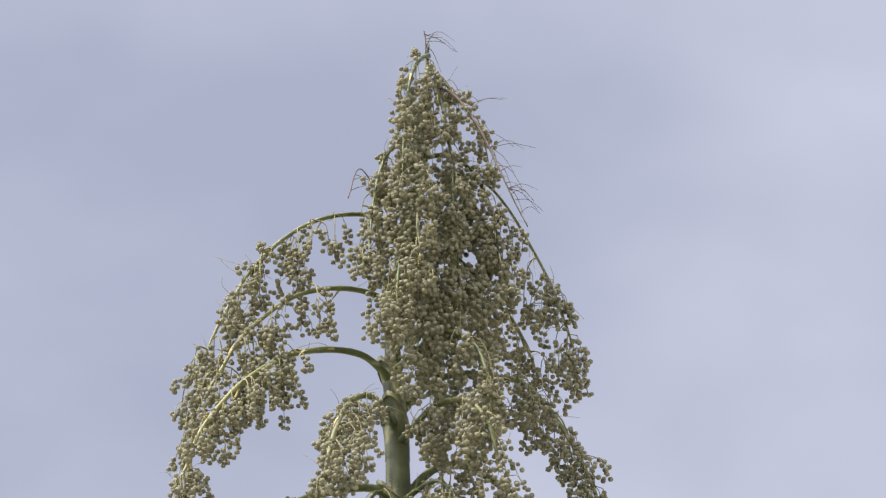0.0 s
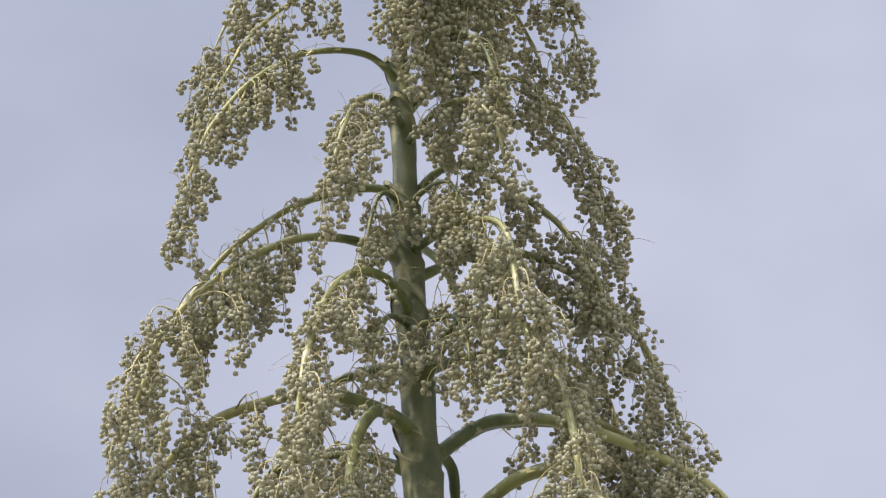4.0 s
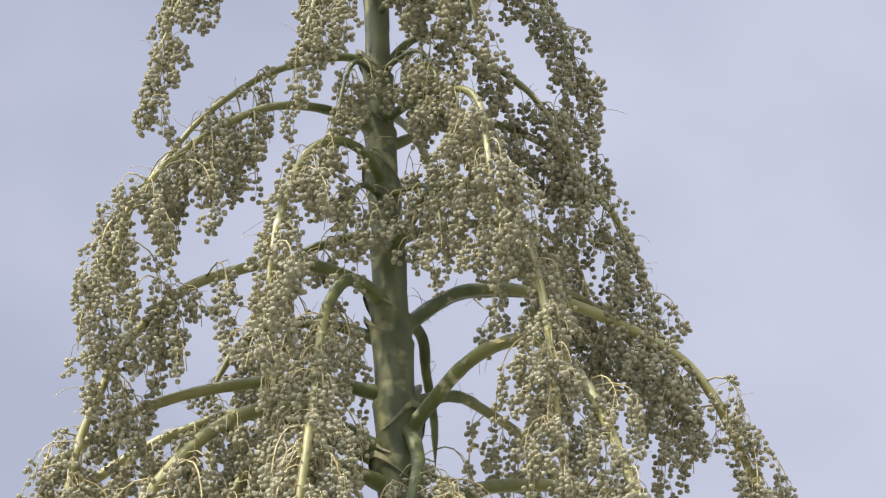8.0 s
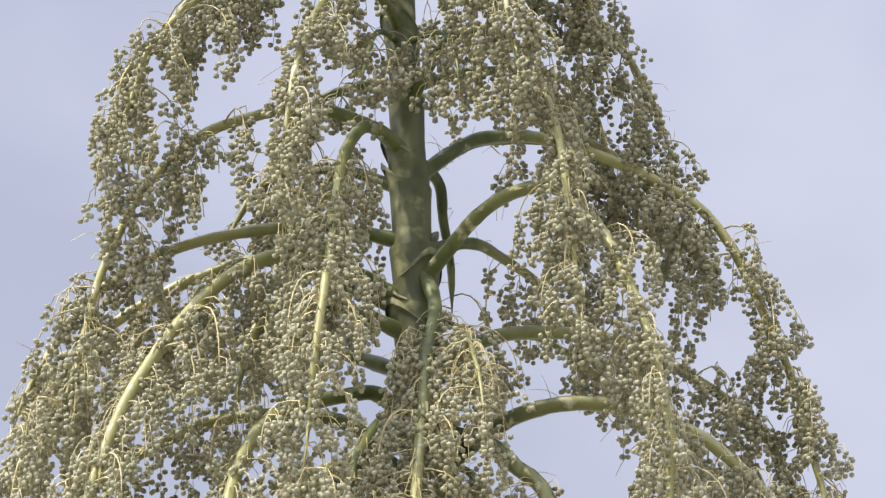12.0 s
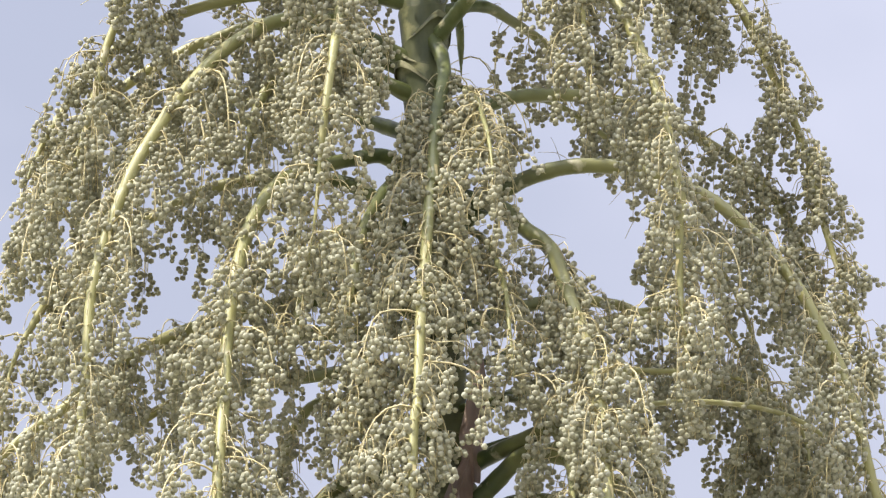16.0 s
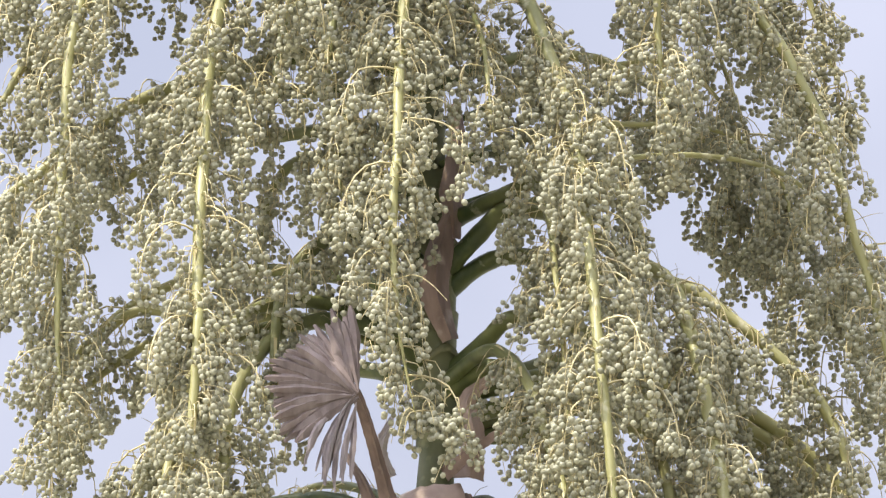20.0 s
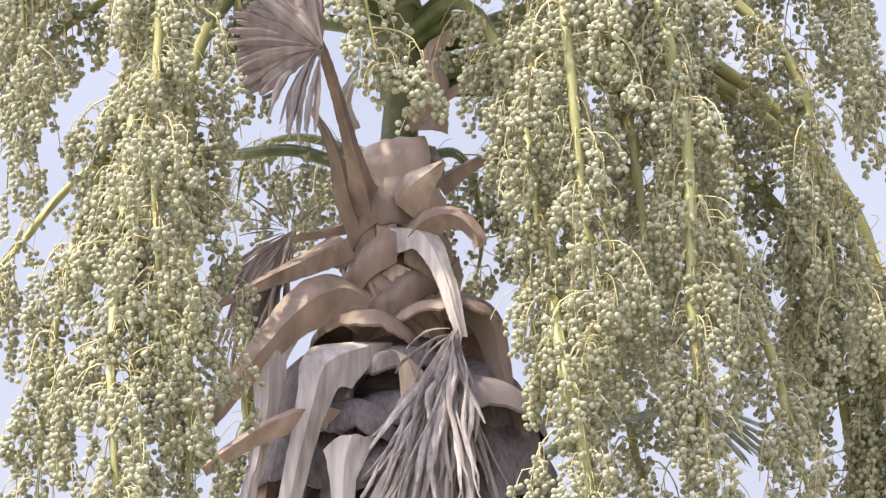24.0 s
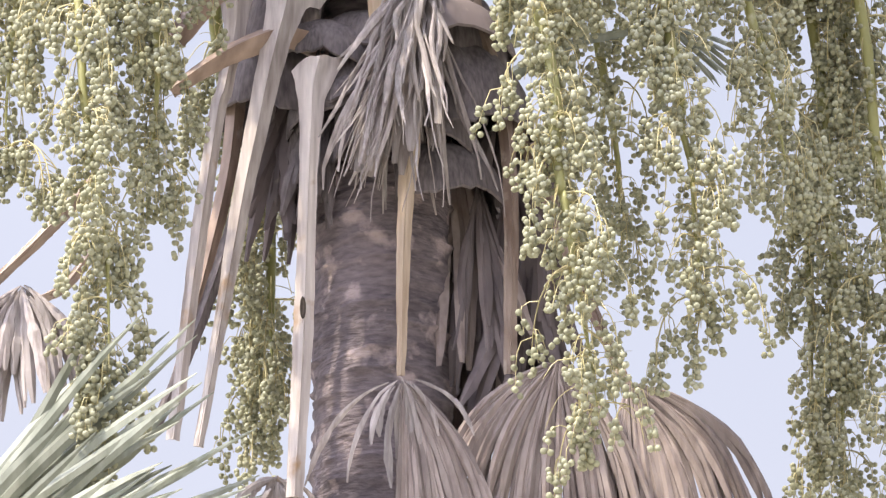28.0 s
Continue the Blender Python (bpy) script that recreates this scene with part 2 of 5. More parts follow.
def tube(c, radii, sides, base=0):
    """Corners and faces of a closed tube along c."""
    _, u, v = frames_along(c)
    n = len(c)
    ang = np.arange(sides) * 2 * math.pi / sides
    ring = np.cos(ang)[None, :, None] * u[:, None] + np.sin(ang)[None, :, None] * v[:, None]
    verts = (c[:, None] + ring * np.asarray(radii)[:, None, None]).reshape(-1, 3)
    faces = [(base + i * sides + k, base + i * sides + (k + 1) % sides, base + (i + 1) * sides + (k + 1) % sides, base + (i + 1) * sides + k) for i in range(n - 1) for k in range(sides)]
    faces.append(tuple(base + k for k in reversed(range(sides))))
    faces.append(tuple(base + (n - 1) * sides + k for k in range(sides)))
    return verts, faces


def ball(level):
    """Corners and triangles of a unit ball: 12, 18 or 42 corners."""
    bm = bmesh.new()
    if level == 2:
        bmesh.ops.create_icosphere(bm, subdivisions=2, radius=1)
    else:
        bmesh.ops.create_icosphere(bm, subdivisions=1, radius=1)
        if level == 1:
            bm.clear()
            o = [bm.verts.new(p) for p in ((1, 0, 0), (-1, 0, 0), (0, 1, 0), (0, -1, 0), (0, 0, 1), (0, 0, -1))]
            for x in (0, 1):
                for y in (2, 3):
                    for z in (4, 5):
                        f = (o[x], o[y], o[z])
                        bm.faces.new(f if (x + y + z) % 2 == 0 else f[::-1])
            bmesh.ops.subdivide_edges(bm, edges=bm.edges[:], cuts=1, use_grid_fill=True)
            bmesh.ops.triangulate(bm, faces=bm.faces[:])
            for w in bm.verts:
                w.co.normalize()
    bm.normal_update()
    bmesh.ops.recalc_face_normals(bm, faces=bm.faces[:])
    v = np.array([w.co[:] for w in bm.verts])
    f = np.array([[w.index for w in g.verts] for g in bm.faces])
    bm.free()
    return v, f


BALLS = {k: ball(k) for k in (0, 1, 2)}


def fruit_mesh(name, centres, radii, level):
    v, f = BALLS[level]
    n = len(centres)
    squash = 1 + RNG.uniform(-0.06, 0.1, (n, 1, 1)) * np.array([0, 0, 1.0])
    spin = RNG.uniform(0, 6.28, n)
    cs, sn = np.cos(spin)[:, None], np.sin(spin)[:, None]
    vv = np.stack([v[None, :, 0] * cs - v[None, :, 1] * sn, v[None, :, 0] * sn + v[None, :, 1] * cs, np.broadcast_to(v[None, :, 2], (n, len(v)))], 2)
    verts = centres[:, None] + vv * squash * radii[:, None, None]
    tris = f[None] + (np.arange(n) * len(v))[:, None, None]
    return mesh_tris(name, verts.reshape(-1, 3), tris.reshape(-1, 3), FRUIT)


# ---- ground ----
def build_ground():
    bm = bmesh.new()
    bmesh.ops.create_grid(bm, x_segments=120, y_segments=120, size=2500)
    for v in bm.verts:
        d = math.hypot(v.co.x, v.co.y)
        v.co.z = -0.02 + (0.0 if d < 60 else noise.noise((v.co.x * 0.004, v.co.y * 0.004, 0)) * min(6, (d - 60) * 0.01))
    me = bpy.data.meshes.new("ground")
    bm.to_mesh(me)
    bm.free()
    me.materials.append(SOIL)
    tagged(new("ground", me), "dry grassy ground reaching to the horizon", "ground", kind="structure")


build_ground()

# ---- the palm ----
palm = tagged(new("fruiting_palm"), "tall fruiting fan palm with drooping branches of green fruit", "palm tree")
# the axis of the stem: height, sideways lean, radius
AXIS_Z = np.array([-0.1, 6.0, 10.0, 12.2, 13.2, 14.0, 14.6, 15.4, 16.2, 17.2, 18.2, 19.3, 20.0, 20.6, 21.4, 22.2, 22.8, 23.3])
AXIS_X = np.array([0.20, 0.24, 0.25, 0.26, 0.22, 0.20, 0.22, 0.22, 0.17, 0.10, 0.045, -0.01, -0.06, -0.075, -0.11, 0.0, 0.05, 0.075])
AXIS_R = np.array([0.37, 0.33, 0.312, 0.302, 0.23, 0.14, 0.095, 0.088, 0.09, 0.097, 0.098, 0.078, 0.07, 0.06, 0.036, 0.025, 0.016, 0.006])


def axis_at(z):
    return np.array([np.interp(z, AXIS_Z, AXIS_X), 0.0, z])


def axis_radius(z):
    return float(np.interp(z, AXIS_Z, AXIS_R))


def build_trunk():
    """The woody stem with its ring scars, and the green flowering stem above it."""
    zs = np.r_[np.arange(-0.1, 10.6, 0.07), np.arange(10.6, 13.95, 0.013)]
    sides = 56
    verts = []
    for i, z in enumerate(zs):
        c, r = axis_at(z), axis_radius(z)
        for k in range(sides):
            a = 2 * math.pi * k / sides
            ph = z / 0.105 + 0.35 * noise.noise((math.cos(a) * 1.2, math.sin(a) * 1.2, z * 1.5))
            ring = ph % 1.0
            wob = noise.noise((math.cos(a) * 1.5, math.sin(a) * 1.5, z * 5.0)) * 0.014 + noise.noise((math.cos(a) * 5, math.sin(a) * 5, z * 14.0)) * 0.007
            rr = r + 0.03 * ring ** 5 * (0.6 + 1.2 * noise.noise((math.cos(a) * 2.5, math.sin(a) * 2.5, int(ph) * 1.7))) + wob
            verts.append((c[0] + rr * math.cos(a), c[1] + rr * math.sin(a), z))
    faces = [(i * sides + k, i * sides + (k + 1) % sides, (i + 1) * sides + (k + 1) % sides, (i + 1) * sides + k) for i in range(len(zs) - 1) for k in range(sides)]
    part("trunk", verts, faces, BARK, palm, "grey-brown ringed trunk")
    zs = np.linspace(13.6, 23.3, 220)
    c = np.array([axis_at(z) for z in zs])
    v, f = tube(c, [axis_radius(z) * (1 if z > 14.6 else 0.8) for z in zs], 20)
    part("flower_stem", v, f, SHEATH, palm, "green central flowering stem")


build_trunk()


def bract(z, az, h):
    """A sheathing bract round the stem below a branch: a sleeve with an oblique, pale, pointed rim."""
    sides, rows = 22, 7
    verts, rim = [], []
    for j in range(rows):
        s = j / (rows - 1)
        for k in range(sides):
            a = az + 2 * math.pi * k / sides
            lean = 0.5 + 0.5 * math.cos(a - az)
            top = z + h * (0.02 + 0.55 * lean ** 4) + 0.02 * noise.noise((a * 1.3, z * 3, 0.5))
            bot = z - h * 0.75
            zz = bot + (top - bot) * s
            c = axis_at(zz)
            r = axis_radius(min(zz, 23.2)) + 0.002 + 0.12 * axis_radius(zz) * s + (0.006 + 0.03 * lean ** 4) * s ** 4
            verts.append((c[0] + r * math.cos(a), c[1] + r * math.sin(a), zz))
    faces = [(j * sides + k, j * sides + (k + 1) % sides, (j + 1) * sides + (k + 1) % sides, (j + 1) * sides + k) for j in range(rows - 1) for k in range(sides)]
    ob = part("bract", verts, faces, SHEATH, palm)
    top = np.array(verts[-sides:])
    mid = axis_at(z)
    lip = top + (top - mid) * (1, 1, 0) * 0.03
    near = np.array([(0.5 + 0.5 * math.cos(2 * math.pi * q / sides)) ** 3 for q in range(sides)])
    low = lip - np.outer(near * (0.02 + 0.22 * axis_radius(z)), (0, 0, 1))
    band = np.vstack([low, lip, top])
    # only the pointed lip under the branch has dried pale
    part("rim", band, [(j * sides + k, j * sides + (k + 1) % sides, (j + 1) * sides + (k + 1) % sides, (j + 1) * sides + k) for j in range(2) for k in range(sides) if k <= 4 or k >= sides - 5], RIM, ob)


COUNT = [0]  # fruits built as objects of their own


def fruit_bunch(limb, p, out, length, count, radius, level, single):
    """A hanging bunch: a bent stalk, arching side stalks, and fruits crowding round each of them."""
    out = out / (np.linalg.norm(out) + 1e-9)
    r = RNG.uniform
    reach = 0.02 + length * r(0.14, 0.68) * (0.5 if p[2] > 19.6 else 1.0)
    stout = min(0.006, 0.0019 + 0.009 * length)
    main = spline([p, p + out * reach * 0.42 + (0, 0, r(-0.02, 0.02)), p + out * reach * 0.78 - (0, 0, 0.15 * length), p + out * reach * 0.97 - (0, 0, 0.44 * length), p + out * reach * 1.05 - (0, 0, length * 0.8)], 9)
    steps = 6 if level else 5
    sv, sf, fc = [], [], []
    v, f = tube(main, np.linspace(stout, stout * 0.5, 9), 3, 0)
    sv.append(v)
    sf += f
    nb = len(v)
    s_main = np.linspace(0, 1, 9)
    for k in range(count):
        s = r(0.02, 0.9) ** 0.85
        q = np.array([np.interp(s, s_main, main[:, i]) for i in range(3)])
        a = r(0, 6.28)
        side = np.array([math.cos(a), math.sin(a), 0.0])
        wide = r(0.02, 0.12) * (1.05 - 0.45 * s)
        drop = r(0.09, 0.20) * (0.7 + length)
        curve = spline([q, q + side * wide * 0.5 + (0, 0, r(-0.02, 0.015)), q + side * wide * 0.85 - (0, 0, drop * 0.32), q + side * wide * r(0.8, 1.3) + RNG.normal(size=3) * 0.012 - (0, 0, drop)], steps)
        v, f = tube(curve, np.linspace(0.0025 + 0.1 * stout, 0.0014, steps), 3, nb)
        f = f[:-2]
        sv.append(v)
        sf += f
        nb += len(v)
        m = int(drop / (radius * 1.15)) + 1
        u = np.sort(r(r(0.34, 0.56), 1.0, m))
        at = np.stack([np.interp(u, np.linspace(0, 1, steps), curve[:, i]) for i in range(3)], 1)
        turn = r(0, 6.28) + np.arange(m) * 2.4 + r(-0.5, 0.5, m)
        off = np.stack([np.cos(turn), np.sin(turn), r(-0.9, 0.35, m)], 1) * radius * r(0.8, 1.9, (m, 1))
        fc.append(at + off)
    for k in range((2 if level else 1) if p[2] < 18.5 else 0):
        a = r(0, 6.28)
        side = np.array([math.cos(a), math.sin(a), 0.0]) + out * 0.4
        wide, drop = r(0.06, 0.16), r(0.06, 0.2)
        curve = spline([p, p + side * wide * 0.45 + (0, 0, r(-0.03, 0.03)), p + side * wide * 0.85 - (0, 0, drop * 0.35), p + side * wide * 1.15 - (0, 0, drop)], 8)
        v, f = tube(curve, np.linspace(0.0034, 0.0016, 8), 3, nb)
        sv.append(v)
        sf += f[:-2]
        nb += len(v)
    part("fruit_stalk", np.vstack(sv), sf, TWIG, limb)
    centres = np.vstack(fc)
    # fruits do not sit inside one another: drop those too close to an earlier one
    d2 = ((centres[:, None] - centres[None]) ** 2).sum(2)
    clash = np.triu(d2 < (1.56 * radius) ** 2, 1)
    keep = np.ones(len(centres), bool)
    for i in range(len(centres)):
        if keep[i]:
            keep[i + 1:] &= ~clash[i, i + 1:]
    centres = centres[keep]
    radii = radius * r(0.86, 1.1, len(centres))
    if single and COUNT[0] < 290:
        for c, rr in zip(centres, radii):
            COUNT[0] += 1
            ob = new("fruit", FRUIT_DATA[COUNT[0] % len(FRUIT_DATA)])
            ob.matrix_basis = Matrix.LocRotScale(c, Euler((r(-0.4, 0.4), r(-0.4, 0.4), r(0, 6.28))), Vector((rr, rr, rr)))
            ob.parent = limb
        return
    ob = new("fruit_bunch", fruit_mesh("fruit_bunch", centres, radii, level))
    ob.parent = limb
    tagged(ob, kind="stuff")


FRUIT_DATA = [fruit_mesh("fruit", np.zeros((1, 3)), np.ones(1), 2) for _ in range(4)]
BRACTS = []


def branch(*spec):
    """A drooping side branch through a few knots, then: root radius, tip radius, where fruit begins, fruit density, bunch length."""
    knots, (r0, r1, start, dense, blen) = np.array(spec[:-5]), spec[-5:]
    root = axis_at(knots[0][2])
    knots = np.vstack([root, knots[1:]])
    length = np.linalg.norm(np.diff(knots, axis=0), axis=1).sum()
    n = max(18, int(length / 0.035))
    c = spline(knots, n)
    s = np.linspace(0, 1, n)
    ring = (s * length / 0.17) % 1.0
    rad = (r0 + (r1 - r0) * s ** 0.7) * (1 + 0.10 * ring ** 2) * (1 + 0.45 * np.exp(-s * length / 0.07)) * np.clip((1.02 - s) / 0.22, 0.12, 1)
    v, f = tube(c, rad, 10)
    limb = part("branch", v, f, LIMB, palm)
    d = knots[-1] - root
    az = math.atan2(d[1], d[0])
    if 14.8 < root[2] < 22.6 and all(abs(root[2] - q) > 0.13 for q in BRACTS):
        BRACTS.append(root[2])
        bract(root[2], az, 0.22 + 1.2 * axis_radius(root[2]))
    # dry pointed bracts at the nodes
    fv, ff = [], []
    for x in np.arange(max(0.2, start - 0.1), 0.97, 0.17 / length):
        if RNG.uniform() < 0.4:
            continue
        i = min(n - 2, int(x * n))
        t = c[i + 1] - c[i]
        t /= np.linalg.norm(t)
        o = np.cross(t, RNG.normal(size=3))
        o /= np.linalg.norm(o)
        w = np.cross(t, o) * min(rad[i] * 0.6, 0.008)
        q = c[i] + o * rad[i] * 1.02
        tip = q + t * RNG.uniform(0.05, 0.10) + o * RNG.uniform(0.01, 0.05) - np.array([0, 0, RNG.uniform(0.02, 0.09)])
        k = len(fv)
        fv += [q - w, q + w, q + w * 0.7 + (tip - q) * 0.5 + o * 0.004, q - w * 0.7 + (tip - q) * 0.5 + o * 0.004, tip]
        ff += [(k, k + 1, k + 2, k + 3), (k + 3, k + 2, k + 4)]
    if fv:
        part("dry_bract", fv, ff, FLAP, limb, kind="stuff")
    # bunches, by turns to either side
    fruit_r = 0.0149
    level = 1 if c[-1][1] < -1.3 else 0
    count = max(2, int(length * (1 - start) / 0.066))
    away = d * (1, 1, 0) / (np.hypot(d[0], d[1]) + 1e-9)
    for j in range(count):
        x = start + (1 - start) * (j + RNG.uniform(0.1, 0.9)) / count
        i = min(n - 2, int(x * n))
        t = c[i + 1] - c[i]
        t /= np.linalg.norm(t)
        lat = np.cross(t, (0, 0, 1)) * (1 if j % 2 else -1)
        steep = abs(t[2])
        lat = lat / (np.linalg.norm(lat) + 1e-9) * (1.1 - 0.5 * steep) + away * RNG.uniform(-0.5, 0.3) + np.append(RNG.normal(size=2) * (0.15 + 0.6 * steep), 0)
        lat[2] = 0
        hang = blen * RNG.uniform(0.6, 1.4) * (1.0 - 0.25 * x)
        fruit_bunch(limb, c[i], lat, hang, max(3, int(dense * hang * 15.0)), fruit_r, level, c[-1][1] < -1.25 and 0.35 < x < 0.8)
    # thin bare twigs that stand out above the branch
    bv, bf, nb = [], [], 0
    for j in range(int(length * 7)):
        i = int(RNG.uniform(0.15, 1.0) * (n - 2))
        o = RNG.normal(size=3)
        o[2] = abs(o[2]) * 0.7
        o /= np.linalg.norm(o)
        l = RNG.uniform(0.06, 0.2)
        q = spline([c[i], c[i] + o * l * 0.6, c[i] + o * l + RNG.normal(size=3) * 0.03 - (0, 0, 0.02)], 6)
        v, f = tube(q, np.linspace(0.0022, 0.001, 6), 3, nb)
        bv.append(v)
        bf += f
        nb += len(v)
    if bv:
        part("bare_twig", np.vstack(bv), bf, BARE, limb, kind="stuff")


def bare_branch(knots, r0, twigs):
    """A dead branch that has lost its fruit: a dark stem with a spray of thin twigs."""
    c = spline(knots, 30)
    v, f = tube(c, np.linspace(r0, 0.003, 30), 6)
    limb = part("bare_branch", v, f, DEAD, palm, "dead branch without fruit")
    for j in range(twigs):
        i = int(RNG.uniform(0.2, 1.0) * 28)
        l = RNG.uniform(0.10, 0.26)
        o = np.array([RNG.uniform(0.2, 1.0), RNG.normal() * 0.4, RNG.uniform(-0.5, 0.7)])
        o /= np.linalg.norm(o)
        q = spline([c[i], c[i] + o * l * 0.5 + (0, 0, 0.02), c[i] + o * l - (0, 0, RNG.uniform(0, 0.08))], 6)
        v, f = tube(q, np.linspace(0.0024, 0.001, 6), 3)
        part("bare_twig", v, f, DEAD, limb)


# the dead branch near the top, and the dry tip
bare_branch([(0.06, 0.00, 23.02), (0.20, -0.10, 22.88), (0.33, -0.20, 22.59), (0.43, -0.25, 22.29), (0.52, -0.30, 22.00), (0.59, -0.30, 21.83)], 0.01, 20)
bare_branch([(-0.09, 0.00, 22.03), (-0.27, -0.20, 22.28), (-0.34, -0.30, 22.01)], 0.004, 5)
bare_branch([(0.06, 0.00, 23.22), (0.06, -0.02, 23.30), (0.05, -0.03, 23.37)], 0.004, 7)

# the drooping side branches, from the top down: knots, then radii and fruit
# the crowded branches of the tip
branch((0.06, 0.00, 23.22), (0.03, -0.14, 23.08), (-0.02, -0.27, 22.84), (-0.05, -0.39, 22.40), (-0.06, -0.50, 21.93), 0.012, 0.005, 0.05, 1.2, 0.15)
branch((0.06, 0.00, 23.10), (0.09, -0.07, 22.98), (0.15, -0.13, 22.76), (0.20, -0.18, 22.30), (0.21, -0.24, 21.82), 0.012, 0.005, 0.05, 1.2, 0.15)
branch((0.07, 0.00, 23.14), (0.14, -0.02, 23.05), (0.24, -0.04, 22.88), (0.35, -0.06, 22.65), (0.40, -0.08, 22.40), 0.012, 0.004, 0.15, 0.6, 0.14)
branch((0.05, 0.00, 22.83), (0.02, -0.17, 22.73), (0.01, -0.32, 22.34), (0.02, -0.46, 21.78), (0.04, -0.60, 21.34), 0.013, 0.005, 0.05, 1.5, 0.24)
branch((0.02, 0.00, 22.64), (-0.05, -0.11, 22.53), (-0.13, -0.20, 22.40), (-0.19, -0.28, 22.14), (-0.22, -0.37, 21.77), (-0.23, -0.45, 21.45), 0.013, 0.005, 0.15, 1.4, 0.24)
branch((0.04, 0.00, 22.44), (0.13, -0.06, 22.39), (0.20, -0.11, 22.16), (0.23, -0.16, 21.69), (0.23, -0.20, 21.24), 0.013, 0.005, 0.1, 1.6, 0.26)
branch((0.05, 0.00, 22.52), (0.17, -0.02, 22.52), (0.30, -0.04, 22.41), (0.40, -0.05, 22.16), (0.45, -0.06, 21.79), (0.46, -0.08, 21.62), 0.013, 0.005, 0.15, 1.5, 0.26)
branch((0.04, 0.00, 22.33), (0.17, 0.01, 22.35), (0.32, 0.02, 22.22), (0.41, 0.03, 21.98), (0.44, 0.04, 21.77), 0.013, 0.005, 0.1, 1.5, 0.28)
branch((0.01, 0.00, 22.14), (-0.02, -0.20, 22.00), (-0.05, -0.38, 21.70), (-0.08, -0.54, 21.28), (-0.08, -0.70, 21.01), 0.014, 0.005, 0.1, 1.6, 0.26)
branch((0.01, 0.00, 21.92), (0.05, -0.09, 21.79), (0.11, -0.16, 21.49), (0.13, -0.23, 20.96), (0.13, -0.30, 20.62), 0.014, 0.005, 0.1, 1.6, 0.26)
branch((-0.00, 0.00, 21.77), (0.04, -0.22, 21.63), (0.03, -0.42, 21.15), (0.02, -0.60, 20.69), 0.014, 0.005, 0.1, 1.5, 0.24)
branch((0.01, 0.00, 21.84), (0.17, -0.04, 21.85), (0.32, -0.06, 21.68), (0.37, -0.09, 21.37), (0.38, -0.12, 21.25), 0.014, 0.005, 0.2, 1.4, 0.26)
# the long arching branches, first those to one side, then the other, then the middle and the far side
branch((-0.08, 0.00, 22.00), (-0.19, -0.05, 22.08), (-0.35, -0.10, 22.06), (-0.52, -0.15, 21.97), (-0.69, -0.20, 21.80), (-0.84, -0.24, 21.57), (-0.92, -0.25, 21.39), (-1.01, -0.25, 21.17), (-1.09, -0.25, 20.92), 0.013, 0.008, 0.24, 1.10, 0.33)
branch((-0.13, 0.00, 21.53), (-0.23, -0.07, 21.57), (-0.41, -0.17, 21.52), (-0.60, -0.26, 21.40), (-0.75, -0.33, 21.22), (-0.89, -0.39, 21.00), (-0.97, -0.40, 20.81), (-1.06, -0.40, 20.63), (-1.13, -0.40, 20.45), 0.016, 0.008, 0.28, 1.10, 0.33)
branch((-0.12, 0.00, 21.02), (-0.18, -0.09, 21.08), (-0.28, -0.17, 21.10), (-0.45, -0.28, 21.04), (-0.65, -0.39, 20.91), (-0.84, -0.50, 20.68), (-0.96, -0.56, 20.48), (-1.06, -0.59, 20.28), (-1.12, -0.60, 20.06), (-1.19, -0.60, 19.88), (-1.20, -0.60, 19.68), 0.020, 0.008, 0.26, 1.20, 0.35)
branch((-0.11, -0.00, 20.76), (-0.15, -0.27, 20.69), (-0.23, -0.47, 20.61), (-0.32, -0.64, 20.43), (-0.38, -0.83, 20.13), (-0.42, -0.90, 19.88), (-0.45, -0.90, 19.69), 0.021, 0.009, 0.25, 1.30, 0.28)
branch((-0.10, 0.00, 20.25), (-0.15, -0.02, 20.34), (-0.29, -0.05, 20.34), (-0.56, -0.11, 20.22), (-0.77, -0.15, 20.05), (-0.96, -0.18, 19.84), (-1.11, -0.20, 19.60), (-1.23, -0.20, 19.40), (-1.31, -0.20, 19.18), (-1.37, -0.20, 18.97), 0.024, 0.010, 0.30, 1.10, 0.36)
branch((-0.09, 0.00, 19.90), (-0.20, -0.07, 19.95), (-0.37, -0.16, 19.95), (-0.57, -0.24, 19.90), (-0.73, -0.31, 19.79), (-0.90, -0.38, 19.63), (-1.06, -0.44, 19.44), (-1.20, -0.48, 19.24), (-1.29, -0.50, 19.06), (-1.33, -0.50, 18.86), (-1.39, -0.50, 18.66), (-1.42, -0.50, 18.43), 0.027, 0.011, 0.30, 1.20, 0.46)
branch((-0.06, 0.00, 19.57), (-0.11, -0.23, 19.60), (-0.22, -0.39, 19.58), (-0.34, -0.52, 19.48), (-0.44, -0.67, 19.25), (-0.50, -0.82, 18.96), (-0.54, -0.93, 18.71), (-0.56, -0.99, 18.47), (-0.58, -1.00, 18.20), (-0.60, -1.00, 17.95), (-0.59, -1.00, 18.01), 0.029, 0.012, 0.20, 1.50, 0.32)
branch((-0.06, 0.00, 19.21), (-0.15, 0.08, 19.33), (-0.31, 0.18, 19.36), (-0.48, 0.28, 19.33), (-0.62, 0.37, 19.18), (-0.70, 0.40, 18.93), (-0.72, 0.40, 18.66), 0.032, 0.014, 0.25, 1.20, 0.34)
